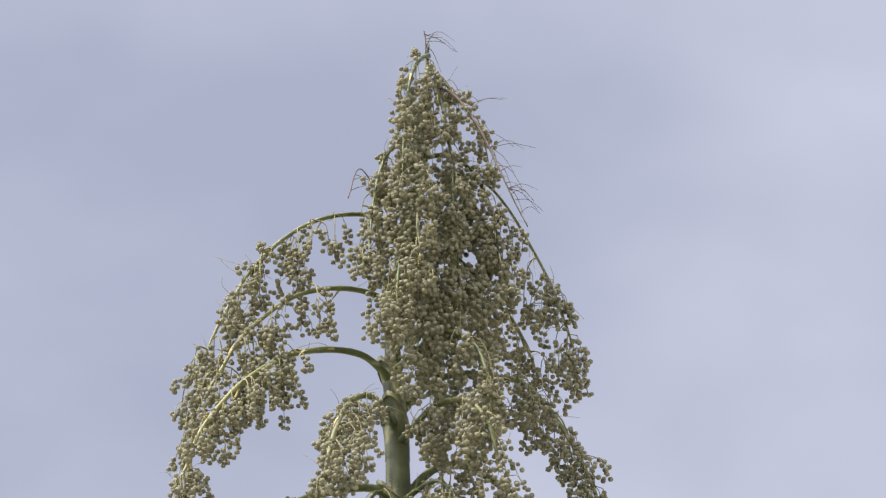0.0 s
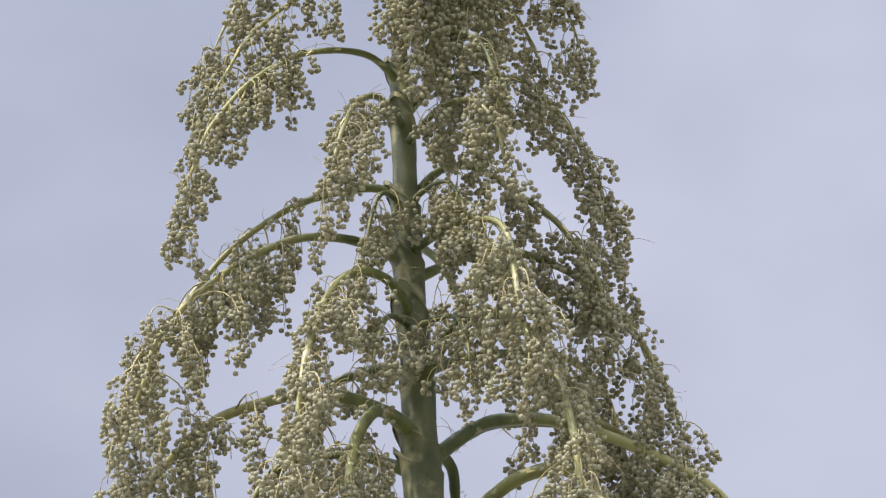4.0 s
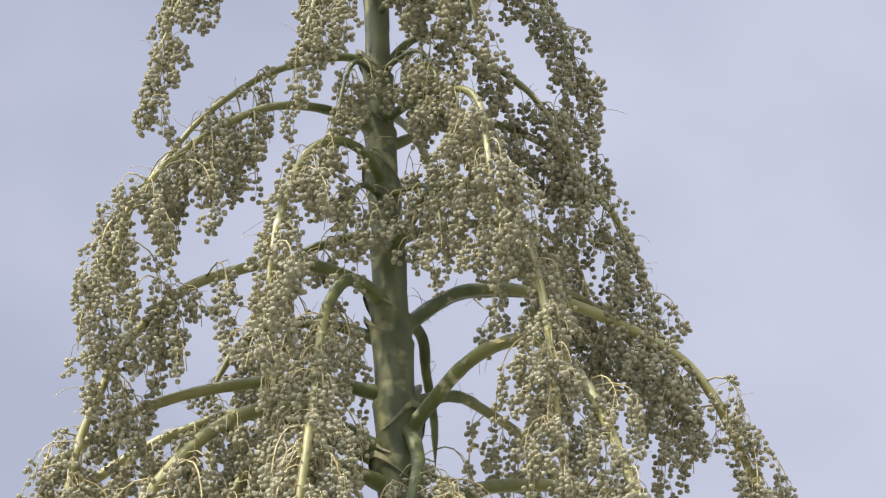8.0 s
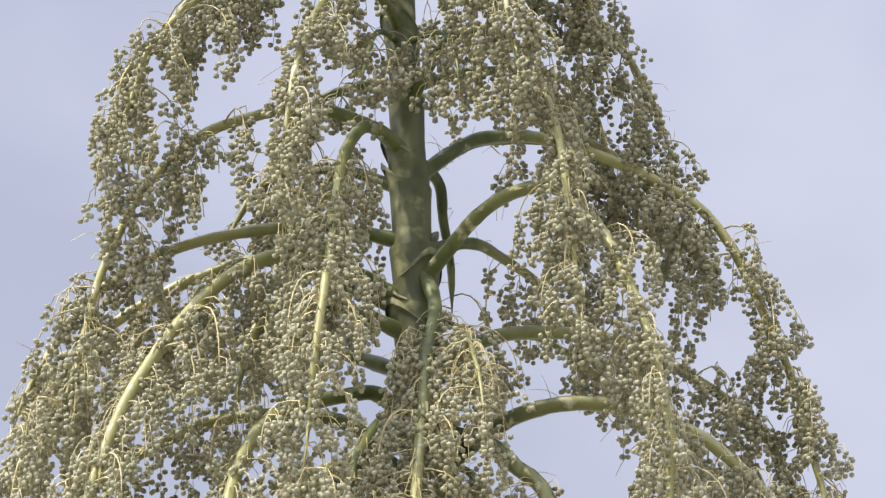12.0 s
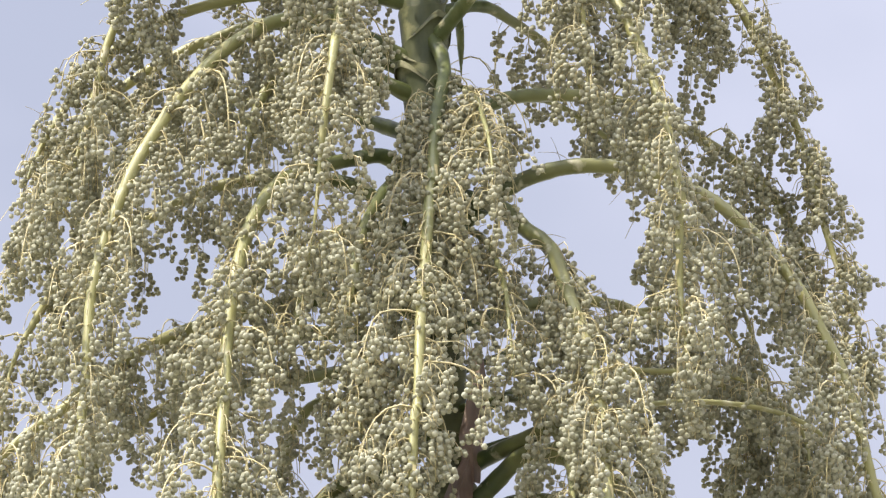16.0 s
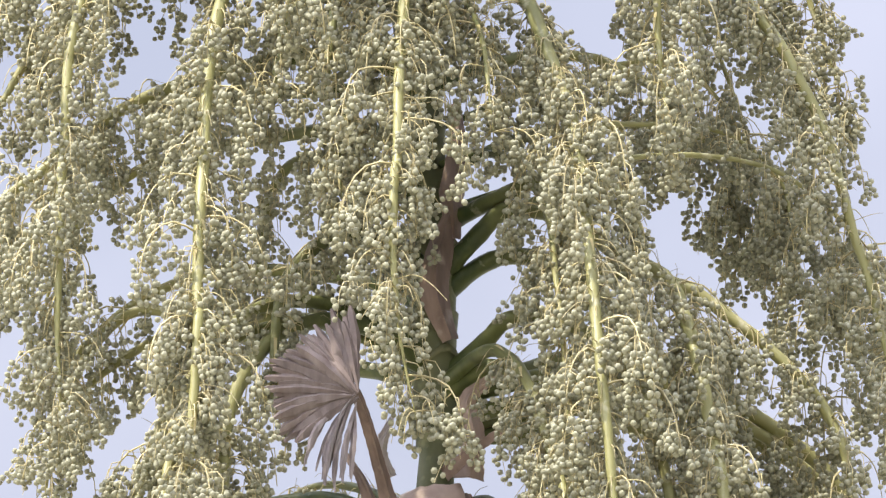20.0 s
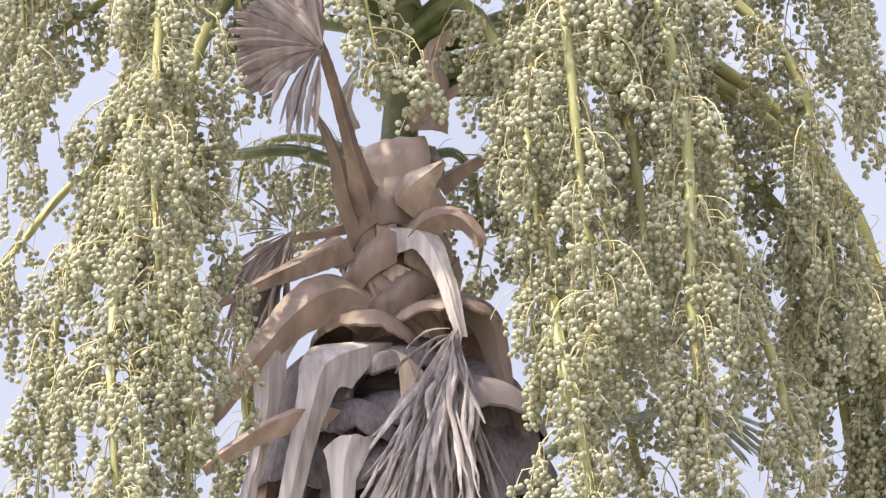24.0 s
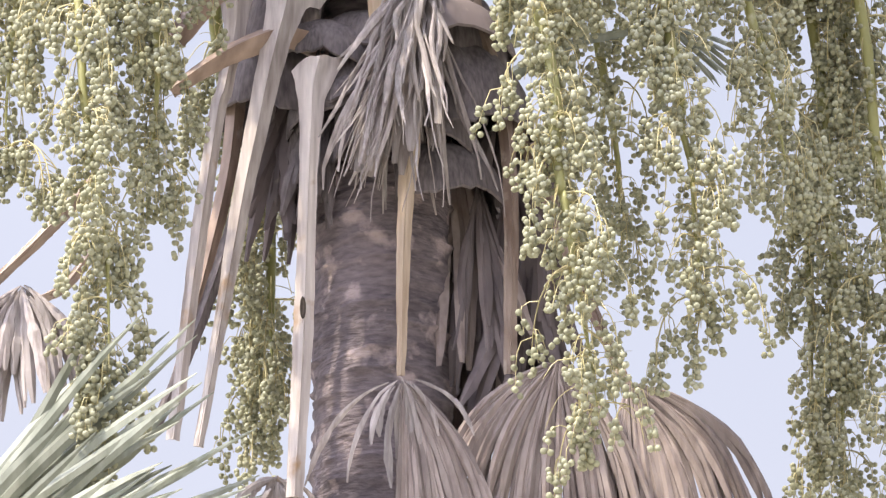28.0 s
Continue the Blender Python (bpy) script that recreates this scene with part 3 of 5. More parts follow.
branch((-0.01, 0.00, 18.78), (-0.13, -0.06, 18.95), (-0.36, -0.11, 19.03), (-0.58, -0.16, 19.01), (-0.74, -0.20, 18.94), (-0.96, -0.24, 18.82), (-1.13, -0.28, 18.63), (-1.29, -0.31, 18.39), (-1.39, -0.34, 18.11), (-1.47, -0.35, 17.85), (-1.51, -0.35, 17.62), (-1.55, -0.35, 17.42), (-1.60, -0.35, 17.17), (-1.65, -0.35, 16.89), 0.035, 0.015, 0.32, 1.30, 0.50)
branch((0.01, 0.00, 18.84), (-0.09, -0.15, 18.87), (-0.19, -0.26, 18.85), (-0.26, -0.35, 18.72), (-0.31, -0.51, 18.45), (-0.33, -0.71, 18.08), (-0.35, -0.90, 17.70), (-0.38, -1.07, 17.31), (-0.36, -1.15, 17.43), (-0.39, -1.23, 17.08), (-0.41, -1.25, 16.83), (-0.43, -1.25, 16.46), (-0.46, -1.25, 16.16), 0.035, 0.015, 0.16, 1.50, 0.38)
branch((-0.04, 0.00, 17.92), (-0.21, 0.07, 18.10), (-0.48, 0.16, 18.30), (-0.76, 0.23, 18.37), (-0.96, 0.28, 18.32), (-1.15, 0.32, 18.25), (-1.37, 0.36, 18.12), (-1.56, 0.39, 17.94), (-1.69, 0.40, 17.72), (-1.79, 0.40, 17.46), (-1.86, 0.40, 17.24), (-1.88, 0.40, 16.99), 0.041, 0.017, 0.20, 1.30, 0.42)
branch((-0.05, 0.00, 17.97), (-0.21, -0.10, 18.08), (-0.42, -0.20, 18.13), (-0.64, -0.28, 18.07), (-0.85, -0.38, 17.88), (-1.02, -0.48, 17.62), (-1.17, -0.57, 17.32), (-1.29, -0.66, 17.02), (-1.37, -0.73, 16.73), (-1.42, -0.77, 16.52), (-1.46, -0.82, 16.25), (-1.47, -0.86, 15.99), (-1.47, -0.88, 15.71), (-1.48, -0.89, 15.53), (-1.48, -0.90, 15.18), (-1.48, -0.90, 14.75), (-1.46, -0.90, 14.42), (-1.45, -0.90, 14.14), 0.041, 0.017, 0.15, 1.40, 0.42)
branch((0.05, -0.00, 17.22), (-0.10, -0.17, 17.36), (-0.26, -0.27, 17.30), (-0.45, -0.38, 17.18), (-0.61, -0.49, 17.04), (-0.71, -0.59, 16.83), (-0.77, -0.71, 16.57), (-0.81, -0.84, 16.25), (-0.83, -0.99, 15.86), (-0.83, -1.11, 15.53), (-0.83, -1.13, 15.48), (-0.84, -1.25, 15.13), (-0.84, -1.36, 14.72), (-0.83, -1.45, 14.34), (-0.83, -1.49, 14.53), (-0.84, -1.54, 14.15), (-0.86, -1.55, 13.70), (-0.84, -1.55, 13.20), (-0.82, -1.55, 12.83), (-0.80, -1.55, 12.52), 0.040, 0.017, 0.20, 1.70, 0.42)
branch((0.06, 0.00, 16.91), (-0.07, 0.07, 17.15), (-0.22, 0.13, 17.36), (-0.46, 0.20, 17.48), (-0.71, 0.26, 17.50), (-0.90, 0.30, 17.49), (-1.06, 0.33, 17.44), (-1.28, 0.36, 17.32), (-1.49, 0.39, 17.18), (-1.68, 0.40, 16.99), (-1.80, 0.40, 16.77), (-1.90, 0.40, 16.52), (-1.94, 0.40, 16.21), 0.045, 0.017, 0.30, 1.30, 0.42)
branch((0.07, -0.00, 16.60), (-0.33, -0.10, 16.63), (-0.86, -0.20, 16.46), (-1.25, -0.27, 16.24), (-1.48, -0.29, 16.01), (-1.68, -0.30, 15.84), (-1.81, -0.30, 15.72), (-1.96, -0.30, 15.52), (-2.02, -0.30, 15.23), 0.045, 0.017, 0.30, 1.30, 0.42)
branch((0.27, 0.00, 16.29), (0.04, 0.13, 16.51), (-0.14, 0.21, 16.61), (-0.36, 0.30, 16.67), (-0.66, 0.41, 16.71), (-0.94, 0.49, 16.76), (-1.13, 0.54, 16.76), (-1.29, 0.57, 16.71), (-1.51, 0.59, 16.57), (-1.69, 0.60, 16.36), (-1.82, 0.60, 16.08), (-1.90, 0.60, 15.78), 0.046, 0.017, 0.40, 1.20, 0.42)
branch((0.28, 0.00, 15.83), (0.01, 0.29, 16.17), (-0.26, 0.50, 16.42), (-0.45, 0.61, 16.45), (-0.55, 0.67, 16.34), (-0.60, 0.70, 16.16), (-0.62, 0.70, 15.94), (-0.64, 0.70, 15.70), 0.046, 0.017, 0.30, 1.10, 0.40)
branch((0.28, 0.00, 15.29), (0.01, 0.24, 15.57), (-0.26, 0.44, 15.74), (-0.58, 0.64, 15.88), (-0.88, 0.78, 15.93), (-1.13, 0.86, 15.87), (-1.30, 0.89, 15.76), (-1.48, 0.90, 15.57), (-1.61, 0.90, 15.33), (-1.71, 0.90, 15.09), 0.046, 0.017, 0.45, 0.80, 0.36)
branch((0.28, 0.00, 15.17), (-0.26, 0.52, 15.54), (-0.80, 0.88, 15.74), (-1.08, 0.98, 15.70), (-1.31, 1.00, 15.56), (-1.48, 1.00, 15.38), (-1.56, 1.00, 15.13), 0.046, 0.017, 0.50, 0.60, 0.36)
branch((0.05, 0.00, 14.17), (-0.21, 0.14, 14.41), (-0.40, 0.22, 14.46), (-0.58, 0.30, 14.48), (-0.84, 0.38, 14.57), (-1.07, 0.44, 14.56), (-1.24, 0.48, 14.48), (-1.39, 0.50, 14.33), (-1.53, 0.50, 14.13), (-1.65, 0.50, 13.97), (-1.72, 0.50, 13.72), 0.037, 0.015, 0.75, 1.00, 0.40)
branch((0.20, 0.00, 15.05), (-0.16, -0.29, 15.17), (-0.57, -0.54, 15.06), (-0.84, -0.77, 14.65), (-0.95, -0.99, 14.15), (-1.00, -1.23, 13.49), (-1.03, -1.44, 12.67), (-1.01, -1.49, 12.23), (-1.00, -1.50, 12.09), (-0.95, -1.50, 11.75), (-0.90, -1.50, 11.45), (-0.90, -1.50, 11.42), (-0.89, -1.50, 11.01), (-0.90, -1.50, 10.79), 0.035, 0.014, 0.30, 2.10, 0.42)
branch((0.20, 0.00, 14.99), (-0.32, -0.28, 15.11), (-0.75, -0.48, 14.89), (-1.01, -0.65, 14.43), (-1.14, -0.81, 13.80), (-1.24, -0.87, 13.41), (-1.30, -0.90, 13.02), (-1.34, -0.90, 12.59), (-1.36, -0.90, 12.25), (-1.34, -0.90, 12.13), (-1.26, -0.90, 12.02), 0.030, 0.013, 0.40, 1.60, 0.40)
branch((0.08, 0.00, 22.45), (0.33, 0.10, 22.46), (0.48, 0.17, 22.35), (0.63, 0.26, 22.11), (0.73, 0.29, 21.88), (0.83, 0.30, 21.53), (0.89, 0.30, 21.31), 0.006, 0.008, 0.50, 1.40, 0.28)
branch((-0.05, 0.00, 21.41), (0.19, 0.26, 21.79), (0.39, 0.40, 21.88), (0.51, 0.47, 21.83), (0.62, 0.50, 21.59), (0.67, 0.50, 21.38), 0.017, 0.008, 0.40, 1.30, 0.28)
branch((-0.06, 0.00, 20.81), (0.07, 0.08, 21.08), (0.24, 0.13, 21.20), (0.42, 0.18, 21.22), (0.57, 0.21, 21.20), (0.71, 0.26, 21.06), (0.83, 0.29, 20.86), (0.91, 0.30, 20.66), (0.93, 0.30, 20.60), (1.00, 0.30, 20.29), (1.06, 0.30, 20.08), 0.021, 0.009, 0.28, 1.50, 0.34)
branch((-0.03, 0.00, 20.20), (0.02, 0.02, 20.41), (0.14, 0.04, 20.54), (0.28, 0.05, 20.55), (0.40, 0.06, 20.48), (0.51, 0.07, 20.39), (0.63, 0.08, 20.30), (0.74, 0.09, 20.18), (0.89, 0.10, 19.91), (0.97, 0.10, 19.56), (1.03, 0.10, 19.26), 0.025, 0.010, 0.20, 1.40, 0.34)
branch((0.00, 0.00, 19.97), (0.17, -0.35, 19.90), (0.36, -0.61, 19.75), (0.44, -0.75, 19.54), (0.47, -0.93, 19.15), (0.50, -0.95, 18.90), (0.54, -0.95, 18.67), 0.026, 0.011, 0.20, 1.50, 0.34)
branch((-0.01, 0.00, 20.09), (0.10, 0.43, 20.23), (0.20, 0.77, 20.27), (0.29, 0.89, 20.21), (0.35, 0.90, 19.93), 0.025, 0.011, 0.50, 1.10, 0.34)
branch((0.01, 0.00, 19.80), (0.14, 0.05, 19.94), (0.37, 0.12, 20.09), (0.57, 0.17, 20.08), (0.80, 0.23, 20.00), (0.98, 0.27, 19.84), (1.11, 0.29, 19.66), (1.21, 0.30, 19.46), (1.29, 0.30, 19.21), (1.34, 0.30, 18.95), 0.028, 0.012, 0.25, 1.50, 0.36)
branch((0.02, 0.00, 19.12), (0.08, -0.17, 19.21), (0.17, -0.32, 19.29), (0.30, -0.45, 19.30), (0.47, -0.56, 19.17), (0.60, -0.69, 18.92), (0.67, -0.78, 18.69), (0.72, -0.86, 18.44), (0.75, -0.92, 18.21), (0.78, -0.95, 17.87), (0.81, -0.95, 17.53), (0.82, -0.95, 17.25), 0.033, 0.014, 0.22, 1.50, 0.36)
branch((0.13, 0.00, 18.70), (0.19, 0.03, 18.86), (0.29, 0.05, 18.96), (0.40, 0.06, 19.01), (0.65, 0.10, 19.04), (0.96, 0.15, 18.97), (1.24, 0.19, 18.85), (1.46, 0.22, 18.71), (1.60, 0.25, 18.53), (1.71, 0.27, 18.29), (1.81, 0.29, 18.03), (1.87, 0.29, 17.91), (1.86, 0.29, 17.90), (1.93, 0.30, 17.68), (1.98, 0.30, 17.40), (2.04, 0.30, 17.14), (2.13, 0.30, 16.80), (2.22, 0.30, 16.50), (2.25, 0.30, 16.49), 0.036, 0.015, 0.30, 1.50, 0.40)
branch((0.14, -0.00, 18.06), (0.23, -0.19, 18.21), (0.35, -0.33, 18.29), (0.50, -0.45, 18.34), (0.69, -0.57, 18.31), (0.85, -0.69, 18.11), (0.96, -0.79, 17.87), (1.02, -0.86, 17.68), (1.10, -0.95, 17.40), (1.17, -1.03, 17.09), (1.21, -1.08, 16.80), (1.24, -1.10, 16.61), (1.23, -1.10, 16.46), (1.23, -1.10, 16.16), (1.25, -1.10, 15.86), (1.26, -1.10, 15.63), 0.040, 0.017, 0.24, 1.50, 0.40)
branch((0.15, 0.00, 18.28), (0.32, 0.27, 18.52), (0.49, 0.53, 18.60), (0.69, 0.79, 18.60), (0.87, 0.90, 18.40), (0.95, 0.90, 18.10), 0.039, 0.016, 0.45, 1.20, 0.40)
branch((0.11, 0.00, 18.84), (0.16, 0.13, 18.79), (0.19, 0.30, 18.67), (0.23, 0.40, 18.47), (0.24, 0.40, 18.18), 0.035, 0.015, 0.80, 0.60, 0.34)
branch((0.18, 0.00, 17.60), (0.41, 0.12, 17.87), (0.63, 0.21, 17.97), (0.91, 0.31, 18.02), (1.17, 0.39, 18.00), (1.36, 0.44, 17.91), (1.55, 0.48, 17.80), (1.72, 0.50, 17.66), (1.85, 0.50, 17.42), (1.96, 0.50, 17.16), (1.98, 0.50, 16.91), 0.043, 0.017, 0.35, 1.40, 0.42)
branch((0.18, 0.00, 16.97), (0.36, -0.05, 17.19), (0.55, -0.09, 17.31), (0.79, -0.13, 17.36), (1.06, -0.17, 17.32), (1.27, -0.21, 17.22), (1.44, -0.23, 17.11), (1.57, -0.25, 16.98), (1.69, -0.27, 16.83), (1.84, -0.30, 16.57), (1.94, -0.32, 16.33), (2.02, -0.33, 16.13), (2.09, -0.35, 15.81), (2.15, -0.35, 15.51), (2.20, -0.35, 15.33), (2.28, -0.35, 14.87), (2.35, -0.35, 14.41), 0.045, 0.017, 0.33, 1.40, 0.42)
branch((0.20, 0.00, 17.30), (0.41, -0.19, 17.09), (0.54, -0.34, 16.88), (0.66, -0.48, 16.68), (0.74, -0.70, 16.29), (0.81, -0.88, 15.95), (0.85, -1.05, 15.62), (0.88, -1.25, 15.19), (0.88, -1.29, 15.09), (0.90, -1.45, 14.66), (0.92, -1.57, 14.24), (0.94, -1.63, 13.93), (0.96, -1.65, 13.60), (0.99, -1.65, 13.19), (1.01, -1.65, 13.10), (1.03, -1.65, 12.84), (1.04, -1.65, 12.60), 0.044, 0.017, 0.16, 1.50, 0.44)
branch((0.35, 0.00, 16.50), (0.64, 0.31, 16.86), (0.95, 0.50, 16.97), (1.11, 0.57, 16.95), (1.33, 0.60, 16.81), (1.46, 0.60, 16.55), 0.045, 0.017, 0.35, 1.20, 0.42)
branch((0.36, 0.00, 16.01), (0.66, 0.33, 16.44), (1.00, 0.56, 16.60), (1.19, 0.67, 16.69), (1.44, 0.76, 16.71), (1.63, 0.80, 16.57), (1.70, 0.80, 16.29), (1.72, 0.80, 16.01), 0.032, 0.014, 0.35, 1.20, 0.42)
branch((0.32, -0.00, 15.47), (0.41, -0.15, 15.63), (0.56, -0.27, 15.71), (0.79, -0.41, 15.59), (1.04, -0.58, 15.32), (1.26, -0.72, 15.10), (1.33, -0.82, 14.85), (1.38, -0.93, 14.57), (1.41, -1.03, 14.29), (1.45, -1.13, 13.96), (1.46, -1.18, 13.79), (1.46, -1.29, 13.36), (1.45, -1.35, 13.03), (1.46, -1.39, 12.70), (1.48, -1.40, 12.37), (1.52, -1.40, 12.09), (1.51, -1.40, 12.01), (1.55, -1.40, 11.80), (1.56, -1.40, 11.49), (1.59, -1.40, 11.13), 0.046, 0.017, 0.28, 1.50, 0.44)
branch((0.35, 0.00, 15.38), (0.45, -0.04, 15.55), (0.62, -0.07, 15.57), (0.86, -0.12, 15.49), (1.14, -0.17, 15.42), (1.38, -0.20, 15.33), (1.58, -0.24, 15.15), (1.73, -0.26, 15.00), (1.88, -0.28, 14.82), (1.98, -0.29, 14.67), (2.07, -0.30, 14.43), (2.10, -0.30, 14.08), (2.14, -0.30, 13.74), (2.17, -0.30, 13.41), 0.046, 0.017, 0.35, 1.30, 0.42)
branch((0.33, 0.00, 14.93), (0.44, -0.16, 15.07), (0.56, -0.28, 15.13), (0.79, -0.42, 15.04), (1.07, -0.60, 14.74), (1.20, -0.75, 14.27), (1.27, -0.80, 13.70), (1.28, -0.80, 13.18), 0.046, 0.017, 0.30, 1.40, 0.42)
branch((0.31, 0.00, 14.90), (0.43, -0.35, 14.92), (0.54, -0.52, 14.81), (0.63, -0.75, 14.55), (0.70, -1.07, 14.11), (0.76, -1.23, 13.80), (0.77, -1.29, 13.63), (0.80, -1.30, 13.32), (0.83, -1.30, 13.05), 0.037, 0.015, 0.22, 1.40, 0.36)
branch((0.42, 0.00, 14.73), (0.72, -0.14, 14.77), (1.22, -0.37, 14.46), (1.53, -0.54, 13.98), (1.67, -0.62, 13.63), (1.76, -0.68, 13.20), (1.83, -0.70, 13.01), (1.89, -0.70, 12.74), (1.91, -0.70, 12.70), (1.98, -0.70, 12.30), (2.01, -0.70, 12.04), 0.046, 0.017, 0.35, 1.30, 0.42)
branch((0.38, 0.00, 14.85), (0.86, 0.06, 15.02), (1.51, 0.13, 14.94), (1.98, 0.18, 14.62), (2.20, 0.22, 14.28), (2.30, 0.25, 13.94), (2.42, 0.28, 13.44), (2.47, 0.29, 13.08), (2.49, 0.30, 12.67), (2.53, 0.30, 11.94), (2.52, 0.30, 11.35), (2.51, 0.30, 10.93), 0.046, 0.017, 0.35, 1.40, 0.44)
branch((0.40, 0.00, 14.73), (0.86, 0.10, 14.87), (1.38, 0.21, 14.75), (1.85, 0.32, 14.34), (2.08, 0.38, 14.01), (2.20, 0.44, 13.57), (2.28, 0.49, 12.89), (2.30, 0.50, 12.16), (2.31, 0.50, 11.48), (2.32, 0.50, 11.08), 0.046, 0.017, 0.40, 1.50, 0.44)
branch((0.31, 0.00, 14.85), (0.46, -0.20, 14.92), (0.64, -0.37, 14.71), (0.77, -0.74, 14.10), (0.84, -0.96, 13.70), (0.87, -1.40, 12.80), (0.95, -1.59, 12.27), (0.98, -1.67, 11.92), (0.96, -1.67, 11.95), (0.99, -1.70, 11.58), (1.00, -1.70, 11.55), (1.05, -1.70, 11.12), (1.10, -1.70, 10.79), (1.12, -1.70, 10.57), 0.046, 0.017, 0.40, 1.50, 0.40)
branch((0.07, 0.00, 18.21), (0.13, -0.14, 17.99), (0.15, -0.28, 17.75), (0.11, -0.51, 17.35), (0.10, -0.77, 16.88), (0.09, -0.79, 16.84), (0.07, -1.06, 16.31), (0.05, -1.26, 15.87), (0.04, -1.44, 15.30), (0.03, -1.45, 15.27), (0.02, -1.50, 14.84), (0.05, -1.50, 14.42), (0.08, -1.50, 14.22), (0.12, -1.50, 14.00), 0.039, 0.016, 0.12, 1.60, 0.44)
branch((0.07, 0.00, 13.77), (-0.21, 0.24, 13.91), (-0.41, 0.46, 13.81), (-0.48, 0.71, 13.58), (-0.48, 0.88, 13.37), (-0.38, 1.18, 12.66), (-0.34, 1.20, 12.33), (-0.32, 1.20, 12.04), (-0.31, 1.20, 11.60), 0.046, 0.017, 0.35, 1.80, 0.42)
branch((0.41, 0.00, 14.73), (0.73, 0.29, 14.79), (1.16, 0.79, 14.55), (1.25, 1.23, 13.88), (1.37, 1.30, 13.04), (1.38, 1.30, 12.58), 0.046, 0.017, 0.40, 1.30, 0.42)
branch((0.07, 0.00, 13.66), (-0.16, 0.18, 13.74), (-0.32, 0.39, 13.61), (-0.36, 0.63, 13.37), (-0.24, 0.92, 12.89), (-0.24, 1.00, 12.47), (-0.24, 1.00, 12.24), (-0.24, 1.00, 11.69), 0.046, 0.017, 0.40, 1.70, 0.42)
branch((-0.07, -0.00, 20.25), (-0.18, -0.22, 20.19), (-0.24, -0.39, 19.90), (-0.26, -0.40, 19.68), 0.015, 0.008, 0.20, 1.20, 0.26)
branch((-0.05, 0.00, 19.52), (-0.15, -0.30, 19.38), (-0.21, -0.59, 18.97), (-0.23, -0.60, 18.80), 0.018, 0.008, 0.20, 1.20, 0.28)
branch((-0.01, -0.00, 20.28), (0.13, -0.31, 20.20), (0.23, -0.48, 19.90), (0.26, -0.50, 19.65), 0.015, 0.008, 0.20, 1.20, 0.28)
branch((0.04, -0.00, 19.52), (0.17, -0.35, 19.35), (0.24, -0.59, 19.02), (0.25, -0.60, 18.84), 0.018, 0.008, 0.20, 1.20, 0.28)
branch((0.34, 0.00, 15.74), (0.69, -0.39, 15.79), (1.00, -0.59, 15.68), (1.14, -0.69, 15.36), (1.16, -0.70, 15.06), (1.15, -0.70, 14.83), 0.046, 0.017, 0.45, 1.30, 0.40)
branch((0.36, 0.00, 15.83), (1.08, 0.10, 16.18), (1.75, 0.17, 16.19), (2.14, 0.19, 15.89), (2.29, 0.20, 15.53), (2.35, 0.20, 15.06), (2.44, 0.20, 14.74), 0.018, 0.008, 0.60, 1.30, 0.44)
branch((0.36, -0.00, 16.26), (0.83, 0.44, 16.81), (1.34, 0.74, 17.08), (1.64, 0.87, 16.90), (1.73, 0.90, 16.50), (1.79, 0.90, 16.35), (1.83, 0.90, 16.04), 0.018, 0.008, 0.50, 1.20, 0.42)
branch((-0.04, 0.00, 18.34), (-0.43, -0.03, 18.41), (-0.92, -0.07, 18.31), (-1.30, -0.09, 18.13), (-1.54, -0.10, 17.89), (-1.69, -0.10, 17.63), (-1.80, -0.10, 17.38), (-1.87, -0.10, 17.12), 0.038, 0.016, 0.50, 1.30, 0.42)
branch((0.13, 0.00, 18.69), (0.23, 0.11, 18.96), (0.43, 0.22, 19.11), (0.91, 0.41, 19.22), (1.22, 0.49, 18.99), (1.42, 0.50, 18.66), (1.50, 0.50, 18.39), 0.036, 0.015, 0.50, 1.20, 0.38)
branch((0.34, 0.00, 16.07), (0.51, -0.25, 16.01), (0.71, -0.63, 15.54), (0.75, -0.99, 14.97), (0.78, -1.19, 14.43), (0.79, -1.20, 14.04), (0.80, -1.20, 13.82), 0.023, 0.010, 0.30, 1.30, 0.34)
branch((0.05, 0.00, 14.25), (-0.16, 0.55, 14.68), (-0.38, 0.83, 14.81), (-0.51, 0.90, 14.72), (-0.55, 0.90, 14.51), 0.032, 0.014, 0.35, 0.80, 0.34)
branch((0.05, 0.00, 14.03), (-0.17, 0.96, 14.69), (-0.30, 1.10, 14.70), (-0.33, 1.10, 14.55), 0.032, 0.014, 0.40, 0.70, 0.30)
branch((0.30, 0.00, 14.25), (0.46, 0.34, 14.51), (0.57, 0.64, 14.48), (0.60, 0.80, 14.26), (0.57, 0.80, 14.06), 0.032, 0.014, 0.35, 1.00, 0.36)
branch((0.20, 0.00, 17.10), (0.33, -0.32, 16.85), (0.43, -0.79, 16.33), (0.46, -1.00, 15.91), (0.48, -1.00, 15.67), 0.022, 0.009, 0.20, 1.40, 0.38)
branch((0.16, 0.00, 17.92), (0.27, -0.38, 17.62), (0.34, -0.89, 17.12), (0.37, -1.10, 16.78), (0.37, -1.10, 16.59), 0.016, 0.008, 0.20, 1.30, 0.36)
branch((0.22, 0.00, 15.02), (-0.16, -0.30, 15.10), (-0.49, -0.52, 14.93), (-0.69, -0.74, 14.50), (-0.73, -0.94, 13.99), (-0.72, -1.13, 13.35), (-0.71, -1.20, 12.78), (-0.70, -1.20, 12.32), (-0.73, -1.20, 11.90), (-0.73, -1.20, 11.82), 0.046, 0.017, 0.40, 1.50, 0.42)
